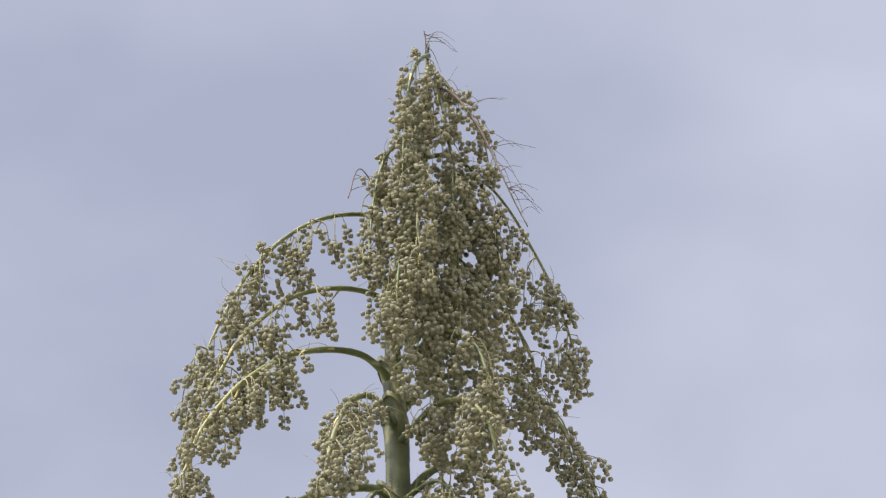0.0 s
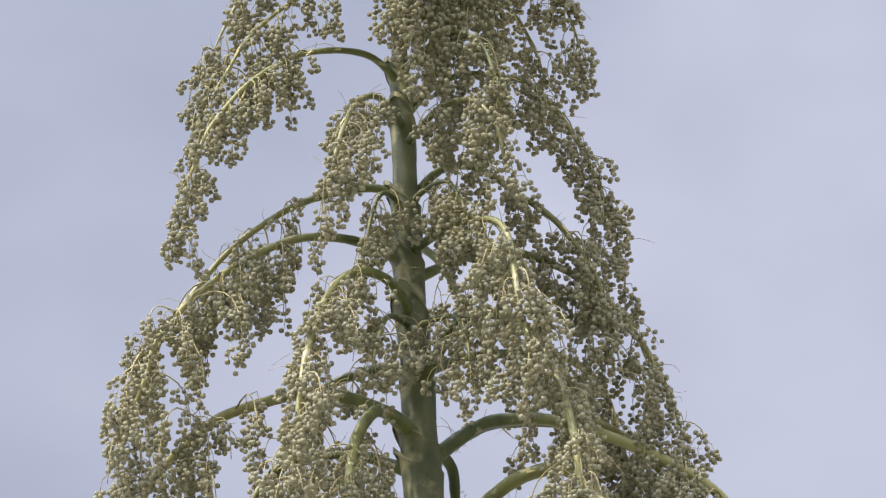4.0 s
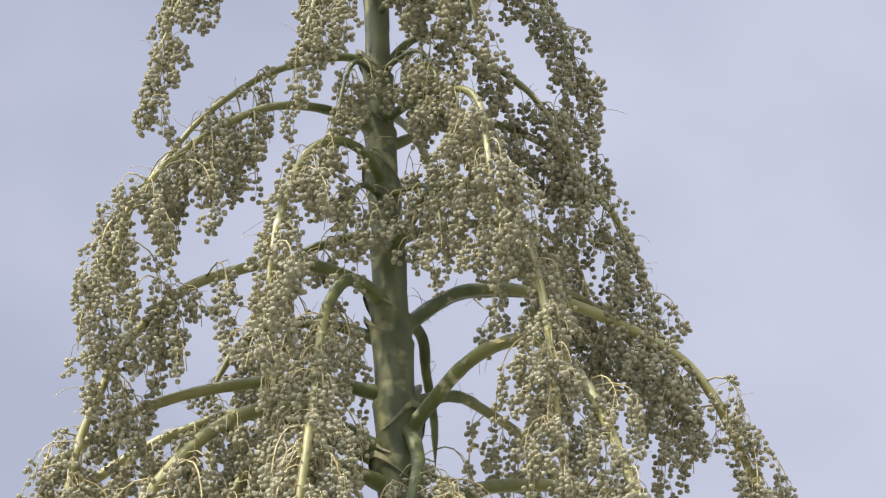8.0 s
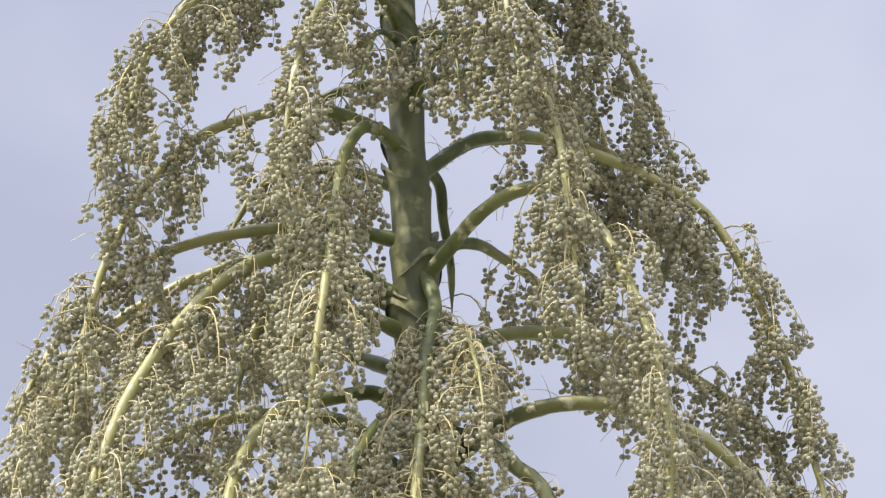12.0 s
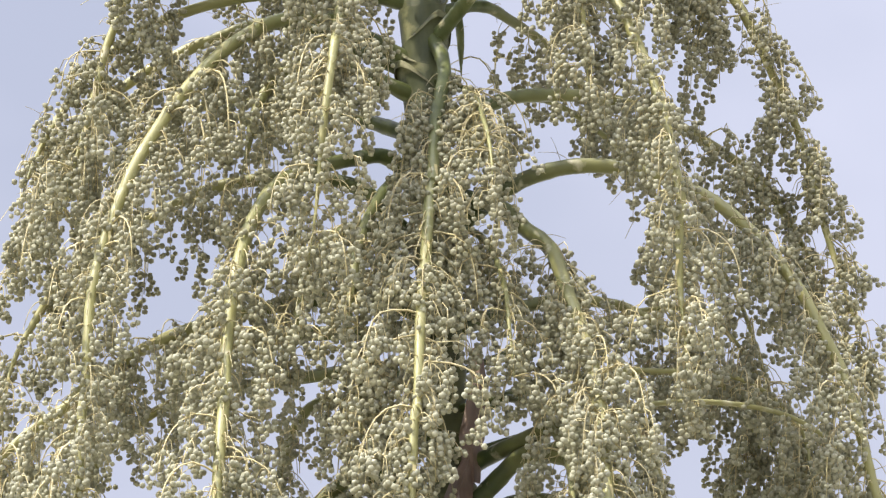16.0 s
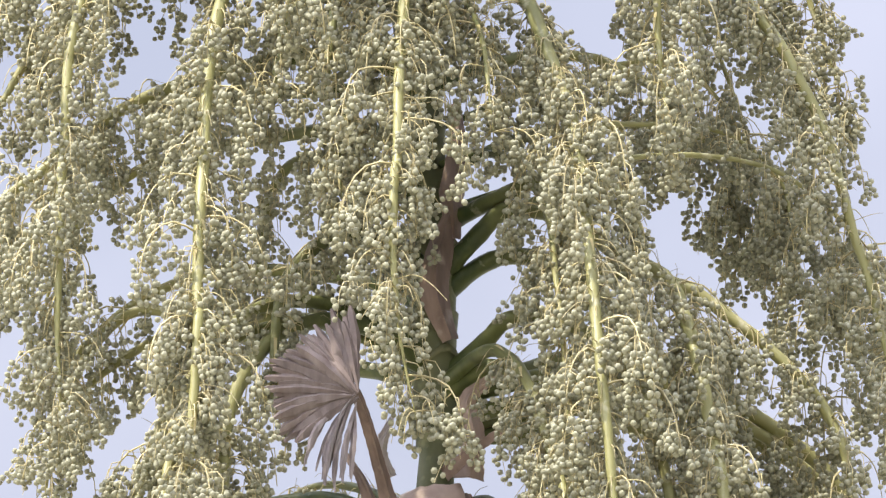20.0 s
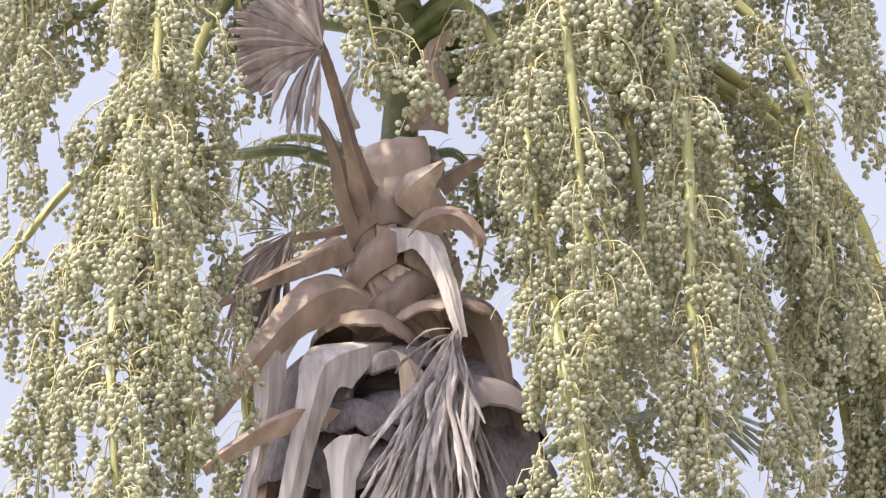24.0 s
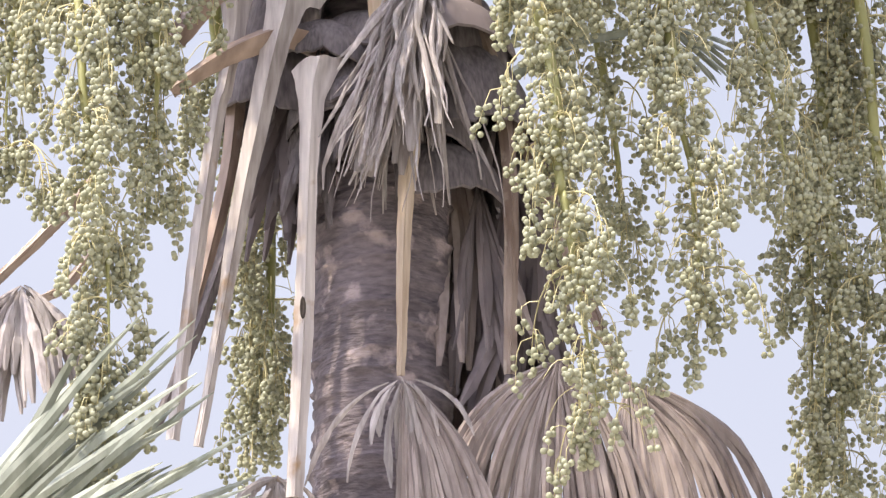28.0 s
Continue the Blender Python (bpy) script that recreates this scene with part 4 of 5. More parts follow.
branch((0.27, 0.00, 15.49), (-0.01, -0.26, 15.56), (-0.26, -0.43, 15.47), (-0.47, -0.56, 15.17), (-0.52, -0.60, 14.74), (-0.52, -0.60, 14.46), 0.046, 0.017, 0.25, 1.40, 0.40)
branch((0.27, 0.00, 15.85), (0.05, -0.18, 15.88), (-0.16, -0.28, 15.73), (-0.24, -0.30, 15.54), (-0.27, -0.30, 15.39), 0.046, 0.017, 0.20, 1.30, 0.36)
branch((0.05, 0.00, 17.41), (-0.10, -0.25, 17.16), (-0.23, -0.62, 16.66), (-0.27, -0.79, 16.25), (-0.29, -0.80, 15.89), 0.044, 0.017, 0.30, 1.40, 0.40)
branch((0.06, 0.00, 16.97), (-0.23, -0.38, 16.86), (-0.44, -0.61, 16.57), (-0.51, -0.70, 16.24), (-0.53, -0.70, 15.94), 0.045, 0.017, 0.25, 1.40, 0.40)
branch((0.11, 0.00, 16.53), (-0.12, -0.44, 16.25), (-0.22, -0.78, 15.78), (-0.21, -0.80, 15.48), 0.045, 0.017, 0.25, 1.40, 0.40)
branch((-0.06, 0.00, 18.64), (-0.33, 0.16, 18.87), (-0.67, 0.28, 18.88), (-0.83, 0.30, 18.65), (-0.88, 0.30, 18.45), 0.036, 0.015, 0.30, 1.20, 0.34)
branch((-0.04, 0.00, 17.79), (-0.31, -0.20, 17.85), (-0.58, -0.33, 17.77), (-0.73, -0.39, 17.53), (-0.78, -0.40, 17.24), (-0.81, -0.40, 17.06), 0.042, 0.017, 0.25, 1.30, 0.38)
branch((-0.03, 0.00, 20.64), (0.11, -0.35, 20.63), (0.28, -0.51, 20.55), (0.39, -0.60, 20.31), (0.43, -0.60, 20.03), 0.022, 0.009, 0.20, 1.40, 0.30)
branch((-0.08, 0.00, 21.11), (0.14, -0.32, 21.12), (0.31, -0.45, 20.95), (0.39, -0.50, 20.66), (0.42, -0.50, 20.45), 0.019, 0.008, 0.25, 1.40, 0.28)
branch((0.05, 0.00, 19.25), (0.31, 0.26, 19.53), (0.69, 0.54, 19.73), (0.92, 0.66, 19.64), (1.01, 0.70, 19.36), (1.06, 0.70, 19.02), 0.032, 0.013, 0.40, 1.30, 0.38)
branch((0.13, 0.00, 18.68), (0.27, 0.23, 19.05), (0.46, 0.37, 19.20), (0.83, 0.56, 19.30), (1.06, 0.60, 19.12), (1.14, 0.60, 18.82), 0.036, 0.015, 0.50, 1.30, 0.38)
branch((0.18, 0.00, 17.59), (0.41, 0.19, 17.89), (0.64, 0.33, 18.02), (0.98, 0.56, 17.92), (1.32, 0.79, 17.58), (1.57, 0.88, 17.32), (1.70, 0.90, 16.95), (1.79, 0.90, 16.57), (1.86, 0.90, 16.28), 0.020, 0.008, 0.50, 1.30, 0.42)
branch((0.35, 0.00, 16.07), (0.82, 0.22, 16.41), (1.31, 0.39, 16.53), (1.64, 0.46, 16.51), (1.88, 0.50, 16.28), (1.92, 0.50, 15.91), (1.93, 0.50, 15.57), 0.018, 0.008, 0.50, 1.30, 0.42)
branch((0.32, -0.00, 15.47), (0.41, 0.12, 15.77), (0.57, 0.22, 15.96), (0.96, 0.40, 16.26), (1.37, 0.55, 16.46), (1.92, 0.67, 16.37), (2.12, 0.70, 16.02), (2.16, 0.70, 15.56), (2.17, 0.70, 15.19), 0.018, 0.008, 0.60, 1.40, 0.44)
branch((0.38, 0.00, 14.79), (0.73, 0.14, 15.12), (1.21, 0.27, 15.25), (1.52, 0.36, 14.94), (1.65, 0.40, 14.49), (1.69, 0.40, 14.13), (1.73, 0.40, 13.73), 0.046, 0.017, 0.40, 1.30, 0.42)
branch((0.37, 0.00, 14.73), (0.62, 0.17, 14.84), (0.89, 0.42, 14.62), (0.99, 0.55, 14.35), (1.01, 0.60, 13.88), (1.01, 0.60, 13.53), 0.046, 0.017, 0.35, 1.30, 0.42)
branch((0.38, 0.00, 14.67), (0.73, 0.18, 14.73), (1.15, 0.40, 14.55), (1.30, 0.50, 14.12), (1.32, 0.50, 13.55), 0.046, 0.017, 0.35, 1.30, 0.42)
branch((0.40, 0.00, 14.73), (0.99, 0.09, 14.95), (1.77, 0.17, 14.73), (2.02, 0.20, 14.27), (2.05, 0.20, 13.64), (2.05, 0.20, 13.35), 0.046, 0.017, 0.40, 1.30, 0.42)
branch((0.40, 0.00, 14.70), (1.12, 0.17, 14.96), (2.04, 0.38, 14.60), (2.40, 0.49, 14.06), (2.41, 0.57, 13.34), (2.23, 0.60, 12.62), (2.19, 0.60, 11.74), (2.18, 0.60, 11.09), 0.046, 0.017, 0.45, 1.40, 0.44)
branch((0.03, 0.00, 17.57), (-0.36, 0.35, 17.94), (-0.78, 0.65, 18.19), (-1.12, 0.81, 18.22), (-1.37, 0.89, 18.03), (-1.50, 0.90, 17.71), (-1.54, 0.90, 17.35), 0.044, 0.017, 0.35, 1.10, 0.40)
branch((0.28, -0.00, 16.10), (-0.12, 0.29, 16.45), (-0.66, 0.59, 16.56), (-1.13, 0.75, 16.53), (-1.43, 0.80, 16.31), (-1.59, 0.80, 16.00), (-1.66, 0.80, 15.64), 0.046, 0.017, 0.50, 1.00, 0.40)
branch((0.28, 0.00, 14.96), (-0.32, 0.41, 15.27), (-0.78, 0.68, 15.58), (-1.20, 0.83, 15.76), (-1.46, 0.89, 15.51), (-1.59, 0.90, 15.09), (-1.63, 0.90, 14.68), 0.046, 0.017, 0.60, 0.90, 0.40)

# ---- dead and living leaves ----
def dead_leaf(label):
    ob = new("dead_leaf")
    ob.parent = palm
    return tagged(ob, label=label)


def live_leaf(label):
    ob = new("palm_leaf")
    ob.parent = palm
    return tagged(ob, label=label)


def strap(leaf, knots, widths, mat, curl, torn):
    """A leaf stalk: a channelled strip with thickness along a curve; torn: how ragged its upper end is."""
    n, m = 56, 13
    c = spline(knots, n)
    t, u, v = frames_along(c, (0.12, -1.0, 0.25))
    s = np.linspace(0, 1, n)
    w = np.interp(s, np.linspace(0, 1, len(widths)), widths)
    verts = []
    for layer in (0, 1):
        for i in range(n):
            for k in range(m):
                x = 2 * k / (m - 1) - 1
                edge = 0.004 * noise.noise((s[i] * 25, x * 2, knots[0][2])) + 0.0015 * noise.noise((s[i] * 90, x * 2, knots[0][0]))
                thick = 0.009 * (1 - 0.8 * abs(x))
                back = curl * w[i] * abs(x) ** 1.4 + thick * layer + 0.0022 * math.sin(9 * x + 2.5 * math.sin(3 * s[i])) - 0.010 * max(0, 1 - abs(x) * 5) * (1 - layer)
                q = c[i] + v[i] * (x * w[i] / 2 + edge * x) - u[i] * (back + 0.004 * noise.noise((s[i] * 9, x * 3, 3.0 + knots[0][0])))
                if torn and i < 3:
                    q = q - t[i] * (torn * (0.5 * noise.noise((x * 2, knots[0][2], 1.0)) + 0.3 * abs(x) - 0.9 * x * abs(x)) * (3 - i))
                verts.append(q)
    faces = []
    off = n * m
    for i in range(n - 1):
        for k in range(m - 1):
            a = i * m + k
            faces.append((a, a + 1, a + m + 1, a + m))
            faces.append((off + a, off + a + m, off + a + m + 1, off + a + 1))
        for k in (0, m - 1):
            a = i * m + k
            faces.append((a, a + m, off + a + m, off + a))
    for i in (0, n - 1):
        for k in range(m - 1):
            a = i * m + k
            faces.append((a, off + a, off + a + 1, a + 1))
    part("leaf_stalk", verts, faces, mat, leaf, sharp=40)


def fan(leaf, hub, mat, a0, a1, n, l0, l1, width, droop, depth, seed, fold, kink=0.045, neat=False):
    """The pleated segments of a fan leaf, from a0 to a1 degrees seen from the front, drooping under their weight."""
    rng = np.random.default_rng(seed)
    hub = np.array(hub)
    for j in range(n):
        a = radians(a0 + (a1 - a0) * (j + (rng.uniform(0.35, 0.65) if neat else rng.uniform(0.2, 0.8))) / n)
        length = rng.uniform(l0, l1)
        d = np.array([math.cos(a), -depth * (rng.uniform(0.2, 0.35) if neat else rng.uniform(-0.5, 1.0)), math.sin(a)])
        d /= np.linalg.norm(d)
        q, rows = hub + d * rng.uniform(0.0, 0.06) + rng.normal(size=3) * 0.008, 12
        wilt = rng.uniform(0.07, 0.10) if neat else rng.uniform(0, 0.22)
        pts = [q]
        for i in range(rows - 1):
            f = (i + 1) / rows
            d = d + np.array([rng.normal() * kink, rng.normal() * kink, -droop * (0.34 * f + wilt)])
            d /= np.linalg.norm(d)
            q = q + d * length / (rows - 1)
            pts.append(q)
        c = np.array(pts)
        t, u, v = frames_along(c, (rng.normal() * 0.25, -1.0, 0.2 + rng.normal() * 0.25))
        s = np.linspace(0, 1, rows)
        w = width * rng.uniform(0.75, 1.25) * np.interp(s, [0, 0.12, 0.5, 0.8, 1], [0.15, 0.45, 1.0, 0.85, 0.08 if mat is LIVE else 0.3])
        if mat is not LIVE:
            w = w * rng.uniform(0.75, 1.25, rows)
        verts, faces = [], []
        for layer in (0, 1):
            for i in range(rows):
                for x in (-1, 0, 1):
                    lift = fold * w[i] * (0.5 if x == 0 else 0.0) - 0.0015 * layer
                    verts.append(c[i] + v[i] * x * w[i] * 0.5 + u[i] * lift)
        off = rows * 3
        for i in range(rows - 1):
            for k in (0, 1):
                b = i * 3 + k
                faces += [(b, b + 1, b + 4, b + 3), (off + b, off + b + 3, off + b + 4, off + b + 1)]
            for k in (0, 2):
                b = i * 3 + k
                faces.append((b, b + 3, off + b + 3, off + b))
        part("leaf_segment", verts, faces, mat, leaf, smooth=False)


def knot(leaf, at, wide, high):
    """A small dark hole with a raised rim in a leaf stalk, its shade coloured in."""
    n, verts = 18, []
    for size, out in ((1.5, 0.0), (1.25, -0.006), (0.95, -0.005), (0.6, -0.002), (0.0, -0.001)):
        verts += [(at[0] + wide * size * math.cos(6.2832 * k / n), at[1] + out, at[2] + high * size * math.sin(6.2832 * k / n)) for k in range(n)]
    part("knot_hole", verts, [(j * n + k, j * n + (k + 1) % n, (j + 1) * n + (k + 1) % n, (j + 1) * n + k) for j in range(4) for k in range(n)], HOLE, leaf, "dark knot hole")


def leaf_base(z, az, half, h, flare, gap, notch=0.0, bend=2.2, tip=2.0):
    """A dry leaf base wrapped round the stem: a flaring, arched shell with thickness, split in a V below."""
    nu, nv = 37, 14
    verts = []
    a0 = radians(az)
    for layer in (0, 1):
        for i in range(nv):
            s = i / (nv - 1)
            for k in range(nu):
                x = 2 * k / (nu - 1) - 1
                top = h * (1 - 0.72 * abs(x) ** tip) + 0.045 * noise.noise((x * 4, az, z * 7)) + 0.025 * noise.noise((x * 15, az, z))
                low = notch * max(0, 1 - abs(x) * 2.2)
                zz = z + low + (top - low) * s
                c = axis_at(zz)
                r = axis_radius(z) + gap + flare * s ** bend * (1 - 0.3 * abs(x)) - 0.008 * layer + 0.016 * noise.noise((x * 3, s * 3, z * 5)) + 0.004 * math.sin(x * 40 + z * 9) + 0.002 * math.sin(x * 71 + z * 5)
                a = a0 + x * radians(half) * (1 - 0.25 * s)
                verts.append((c[0] + r * math.cos(a), c[1] + r * math.sin(a), zz))
    off, faces = nu * nv, []
    for i in range(nv - 1):
        for k in range(nu - 1):
            b = i * nu + k
            faces += [(b, b + 1, b + nu + 1, b + nu), (off + b, off + b + nu, off + b + nu + 1, off + b + 1)]
        for k in (0, nu - 1):
            b = i * nu + k
            faces.append((b, b + nu, off + b + nu, off + b))
    for i in (0, nv - 1):
        for k in range(nu - 1):
            b = i * nu + k
            faces.append((b, off + b, off + b + 1, b + 1))
    part("leaf_base", verts, faces, BASE if z > 13.03 else SHADED_WEATHERED, palm, sharp=40)


def hood(z, az, half, reach, rise, fall, mat):
    """An old leaf base bent out and down: a shell that overhangs the stem, with a ragged lower rim."""
    nu, nv = 33, 10
    verts = []
    for layer in (0, 1):
        for i in range(nv):
            s = i / (nv - 1)
            for k in range(nu):
                x = 2 * k / (nu - 1) - 1
                full = 1 - 0.55 * abs(x) ** 2.2
                rag = 0.06 * noise.noise((x * 5, az, z * 3)) + 0.025 * noise.noise((x * 17, az, z))
                r = axis_radius(z) + 0.01 + reach * full * math.sin(s * 1.45) + rag * s - 0.009 * layer
                zz = z + rise * math.sin(math.pi * s * 0.8) * full - (fall + rag) * s ** 2.2 - 0.10 * abs(x) ** 2 - 0.009 * layer + 0.012 * noise.noise((x * 4, s * 3, z * 6))
                a = radians(az) + x * radians(half)
                c = axis_at(z)
                verts.append((c[0] + r * math.cos(a), c[1] + r * math.sin(a), zz))
    off, faces = nu * nv, []
    for i in range(nv - 1):
        for k in range(nu - 1):
            b = i * nu + k
            faces += [(b, b + nu, b + nu + 1, b + 1), (off + b, off + b + 1, off + b + nu + 1, off + b + nu)]
        for k in (0, nu - 1):
            b = i * nu + k
            faces.append((b, off + b, off + b + nu, b + nu))
    for i in (0, nv - 1):
        for k in range(nu - 1):
            b = i * nu + k
            faces.append((b, b + 1, off + b + 1, off + b))
    part("leaf_base", verts, faces, mat, palm, sharp=40)


def wrap(leaf, az0, z0, az1, z1, w0, w1, gap, mat, bulge=0.02):
    """One leg of a split leaf base: a curved band with thickness that runs round the stem and down."""
    n, m, verts = 26, 9, []
    for layer in (0, 1):
        for i in range(n):
            s = i / (n - 1)
            a = radians(az0 + (az1 - az0) * s)
            mid = z0 + (z1 - z0) * s ** 1.15
            wide = (w0 + (w1 - w0) * s) * (1 + 0.12 * noise.noise((s * 5, az0, z0)))
            for k in range(m):
                x = 2 * k / (m - 1) - 1
                z = mid + x * wide * 0.5 + 0.012 * noise.noise((s * 6, x * 2, z0 * 3))
                c = axis_at(z)
                r = axis_radius(max(z0, z1)) + gap + bulge * (1 - x * x) - 0.05 * (x > 0) * x * 0.4 + 0.006 * noise.noise((s * 8, x * 3, az0)) - 0.009 * layer
                verts.append((c[0] + r * math.cos(a), c[1] + r * math.sin(a), z))
    off, faces = n * m, []
    for i in range(n - 1):
        for k in range(m - 1):
            q = i * m + k
            faces += [(q, q + 1, q + m + 1, q + m), (off + q, off + q + m, off + q + m + 1, off + q + 1)]
        for k in (0, m - 1):
            q = i * m + k
            faces.append((q, q + m, off + q + m, off + q))
    for i in (0, n - 1):
        for k in range(m - 1):
            q = i * m + k
            faces.append((q, off + q, off + q + 1, q + 1))
    part("leaf_sheath", verts, faces, mat, leaf, sharp=40)


# dry leaf bases overlapping up the stem, nearest side at -90 degrees
leaf_base(12.40, 70, 105, 0.5, 0.3, 0.04, 0, 1.2)
leaf_base(12.75, 120, 100, 0.5, 0.2, 0.04)
leaf_base(13.30, 90, 110, 0.34, 0.08, 0.03)
leaf_base(13.42, -150, 58, 0.26, 0.06, 0.02, 0.1, 1.6)
leaf_base(13.46, -30, 62, 0.28, 0.08, 0.02, 0.1, 1.5)
leaf_base(13.80, 70, 100, 0.24, 0.04, 0.03)
leaf_base(13.32, -100, 80, 0.34, 0.03, 0.02, 0.0, 1.8)
leaf_base(13.60, -110, 80, 0.28, 0.03, 0.03, 0.0, 1.8, 1.8)
leaf_base(13.64, -52, 80, 0.28, 0.04, 0.035, 0.0, 1.6, 1.8)
leaf_base(13.86, -95, 84, 0.22, 0.02, 0.05, 0.0, 1.6, 1.6)
leaf_base(14.08, -70, 70, 0.14, 0.02, 0.045, 0.0, 2, 1.4)
# the oldest bases have bent over and hang as hoods over the trunk
hood(13.40, -128, 52, 0.27, 0.03, 0.12, BROWN)
hood(13.46, -42, 56, 0.30, 0.03, 0.08, BROWN)
# from here down the dark colours carry the shade of the hollow
hood(13.22, -88, 62, 0.20, 0.02, 0.14, SHADED_FIBRE)
hood(12.98, -145, 55, 0.30, 0.03, 0.20, SHADED_FIBRE)
hood(13.08, -32, 60, 0.42, 0.03, 0.22, SHADED_WEATHERED)
hood(12.85, -50, 55, 0.30, 0.03, 0.24, SHADED_FIBRE)
hood(12.70, -92, 70, 0.22, 0.02, 0.16, SHADED_FIBRE)
hood(12.45, -140, 50, 0.08, 0.02, 0.16, SHADED_FIBRE)
hood(13.05, 175, 50, 0.46, 0.03, 0.42, SHADED_FIBRE)
hood(12.95, -8, 55, 0.46, 0.03, 0.46, SHADED_FIBRE)
hood(13.12, 95, 70, 0.42, 0.03, 0.40, SHADED_FIBRE)
hood(13.34, 178, 58, 0.40, 0.02, 0.46, SHADED_FIBRE)
hood(13.28, 2, 58, 0.40, 0.02, 0.50, SHADED_FIBRE)
hood(13.02, -100, 60, 0.16, 0.02, 0.2, SHADED_FIBRE)
hood(12.80, -120, 60, 0.20, 0.02, 0.3, SHADED_FIBRE)
hood(12.72, -62, 60, 0.24, 0.02, 0.34, SHADED_FIBRE)
hood(12.42, -20, 60, 0.26, 0.02, 0.26, SHADED_FIBRE)
leaf = dead_leaf("standing dry brown fan leaf with a folded blade")
strap(leaf, [(0.10, -0.19, 13.80), (0.08, -0.235, 13.93), (0.04, -0.32, 14.07), (-0.01, -0.42, 14.21), (-0.06, -0.53, 14.36), (-0.11, -0.66, 14.47), (-0.14, -0.74, 14.51)], (0.2, 0.17, 0.1, 0.07, 0.06, 0.054, 0.05), BROWN, 0.5, 0)
wrap(leaf, -112, 13.97, -58, 13.90, 0.20, 0.13, 0.11, BROWN)
wrap(leaf, -112, 13.98, -172, 13.74, 0.2, 0.08, 0.11, BROWN)
fan(leaf, (-0.14, -0.75, 14.50), OLD, 92, 218, 44, 0.32, 0.4, 0.052, 0.12, 0.12, 1, 0.7, 0.012, neat=True)
fan(leaf, (-0.14, -0.75, 14.50), BLADE, 205, 268, 14, 0.36, 0.5, 0.026, 0.8, 0.1, 2, 0.5)
leaf = dead_leaf("pale pinkish leaf base torn across its top")
wrap(leaf, -140, 14.17, -55, 14.22, 0.26, 0.24, 0.1, BASE, 0.03)
wrap(leaf, -60, 14.22, 20, 14.26, 0.2, 0.2, 0.07, BROWN, 0.02)
leaf = dead_leaf("narrow dry leaf stalk curving up beside the stem")
strap(leaf, [(0.04, -0.18, 13.84), (-0.02, -0.24, 14.00), (-0.06, -0.28, 14.16), (-0.12, -0.29, 14.32), (-0.20, -0.20, 14.50)], (0.1, 0.1, 0.07, 0.045, 0.03), BROWN, 0.45, 0)
leaf = dead_leaf("dry leaf base with a pointed corner bent outwards")
wrap(leaf, -104, 14.06, -30, 13.99, 0.15, 0.24, 0.1, BASE, 0.03)
strap(leaf, [(0.20, -0.31, 13.93), (0.27, -0.39, 13.99), (0.35, -0.43, 14.04), (0.41, -0.45, 14.08)], (0.22, 0.2, 0.12, 0.03), BASE, 0.3, 0)
leaf = dead_leaf("brown split leaf base with its stalk broken off short")
strap(leaf, [(0.21, -0.30, 13.72), (0.32, -0.39, 13.81), (0.45, -0.43, 13.82), (0.54, -0.45, 13.73), (0.56, -0.45, 13.66)], (0.16, 0.15, 0.12, 0.08, 0.06), BROWN, 0.4, 0)
wrap(leaf, -48, 13.84, -122, 13.52, 0.17, 0.12, 0.075, BROWN)
leaf = dead_leaf("dark split leaf base arching over the stem")
wrap(leaf, -92, 13.76, -165, 13.52, 0.2, 0.2, 0.12, BROWN, 0.03)
wrap(leaf, -86, 13.76, -20, 13.50, 0.2, 0.14, 0.12, BROWN, 0.03)
leaf = dead_leaf("two brown sheath edges crossing on the stem")
wrap(leaf, -50, 13.64, -140, 13.36, 0.2, 0.16, 0.085, BROWN, 0.02)
wrap(leaf, -135, 13.66, -45, 13.36, 0.18, 0.16, 0.07, BROWN, 0.02)
leaf = dead_leaf("broad dry brown leaf stalk bent sideways")
strap(leaf, [(-0.03, -0.20, 13.81), (-0.21, -0.30, 13.66), (-0.41, -0.40, 13.51), (-0.60, -0.50, 13.35)], (0.17, 0.12, 0.07, 0.03), BROWN, 0.3, 0)
leaf = dead_leaf("old shredded leaf hanging from a broken stalk")
strap(leaf, [(-0.03, -0.12, 13.92), (-0.16, -0.15, 13.87), (-0.29, -0.20, 13.82)], (0.07, 0.05, 0.04), BASE, 0.35, 0)
fan(leaf, (-0.27, -0.20, 13.85), OLD, 205, 262, 46, 0.4, 0.75, 0.022, 0.45, 0.2, 3, 0.5)
fan(leaf, (-0.27, -0.20, 13.85), OLD, 40, 200, 14, 0.1, 0.22, 0.008, 0.1, 0.2, 4, 0.5)
leaf = dead_leaf("dry arched leaf stalk folded over")
strap(leaf, [(0.08, -0.27, 13.48), (-0.06, -0.36, 13.49), (-0.23, -0.44, 13.36), (-0.43, -0.47, 13.11), (-0.64, -0.50, 12.81)], (0.3, 0.24, 0.16, 0.12, 0.1), BROWN, 0.3, 0)
leaf = dead_leaf("dry grey leaf stalk hanging straight down")
strap(leaf, [(-0.28, -0.38, 13.26), (-0.36, -0.44, 13.12), (-0.38, -0.46, 12.87), (-0.43, -0.47, 12.57), (-0.46, -0.47, 12.46), (-0.56, -0.46, 11.72), (-0.65, -0.46, 10.95)], (0.05, 0.16, 0.1, 0.075, 0.07, 0.07, 0.075, 0.075, 0.07, 0.065, 0.06, 0.06, 0.06), STRAP, 0.4, 0.02)
leaf = dead_leaf("pale torn leaf stalk folded over and hanging")
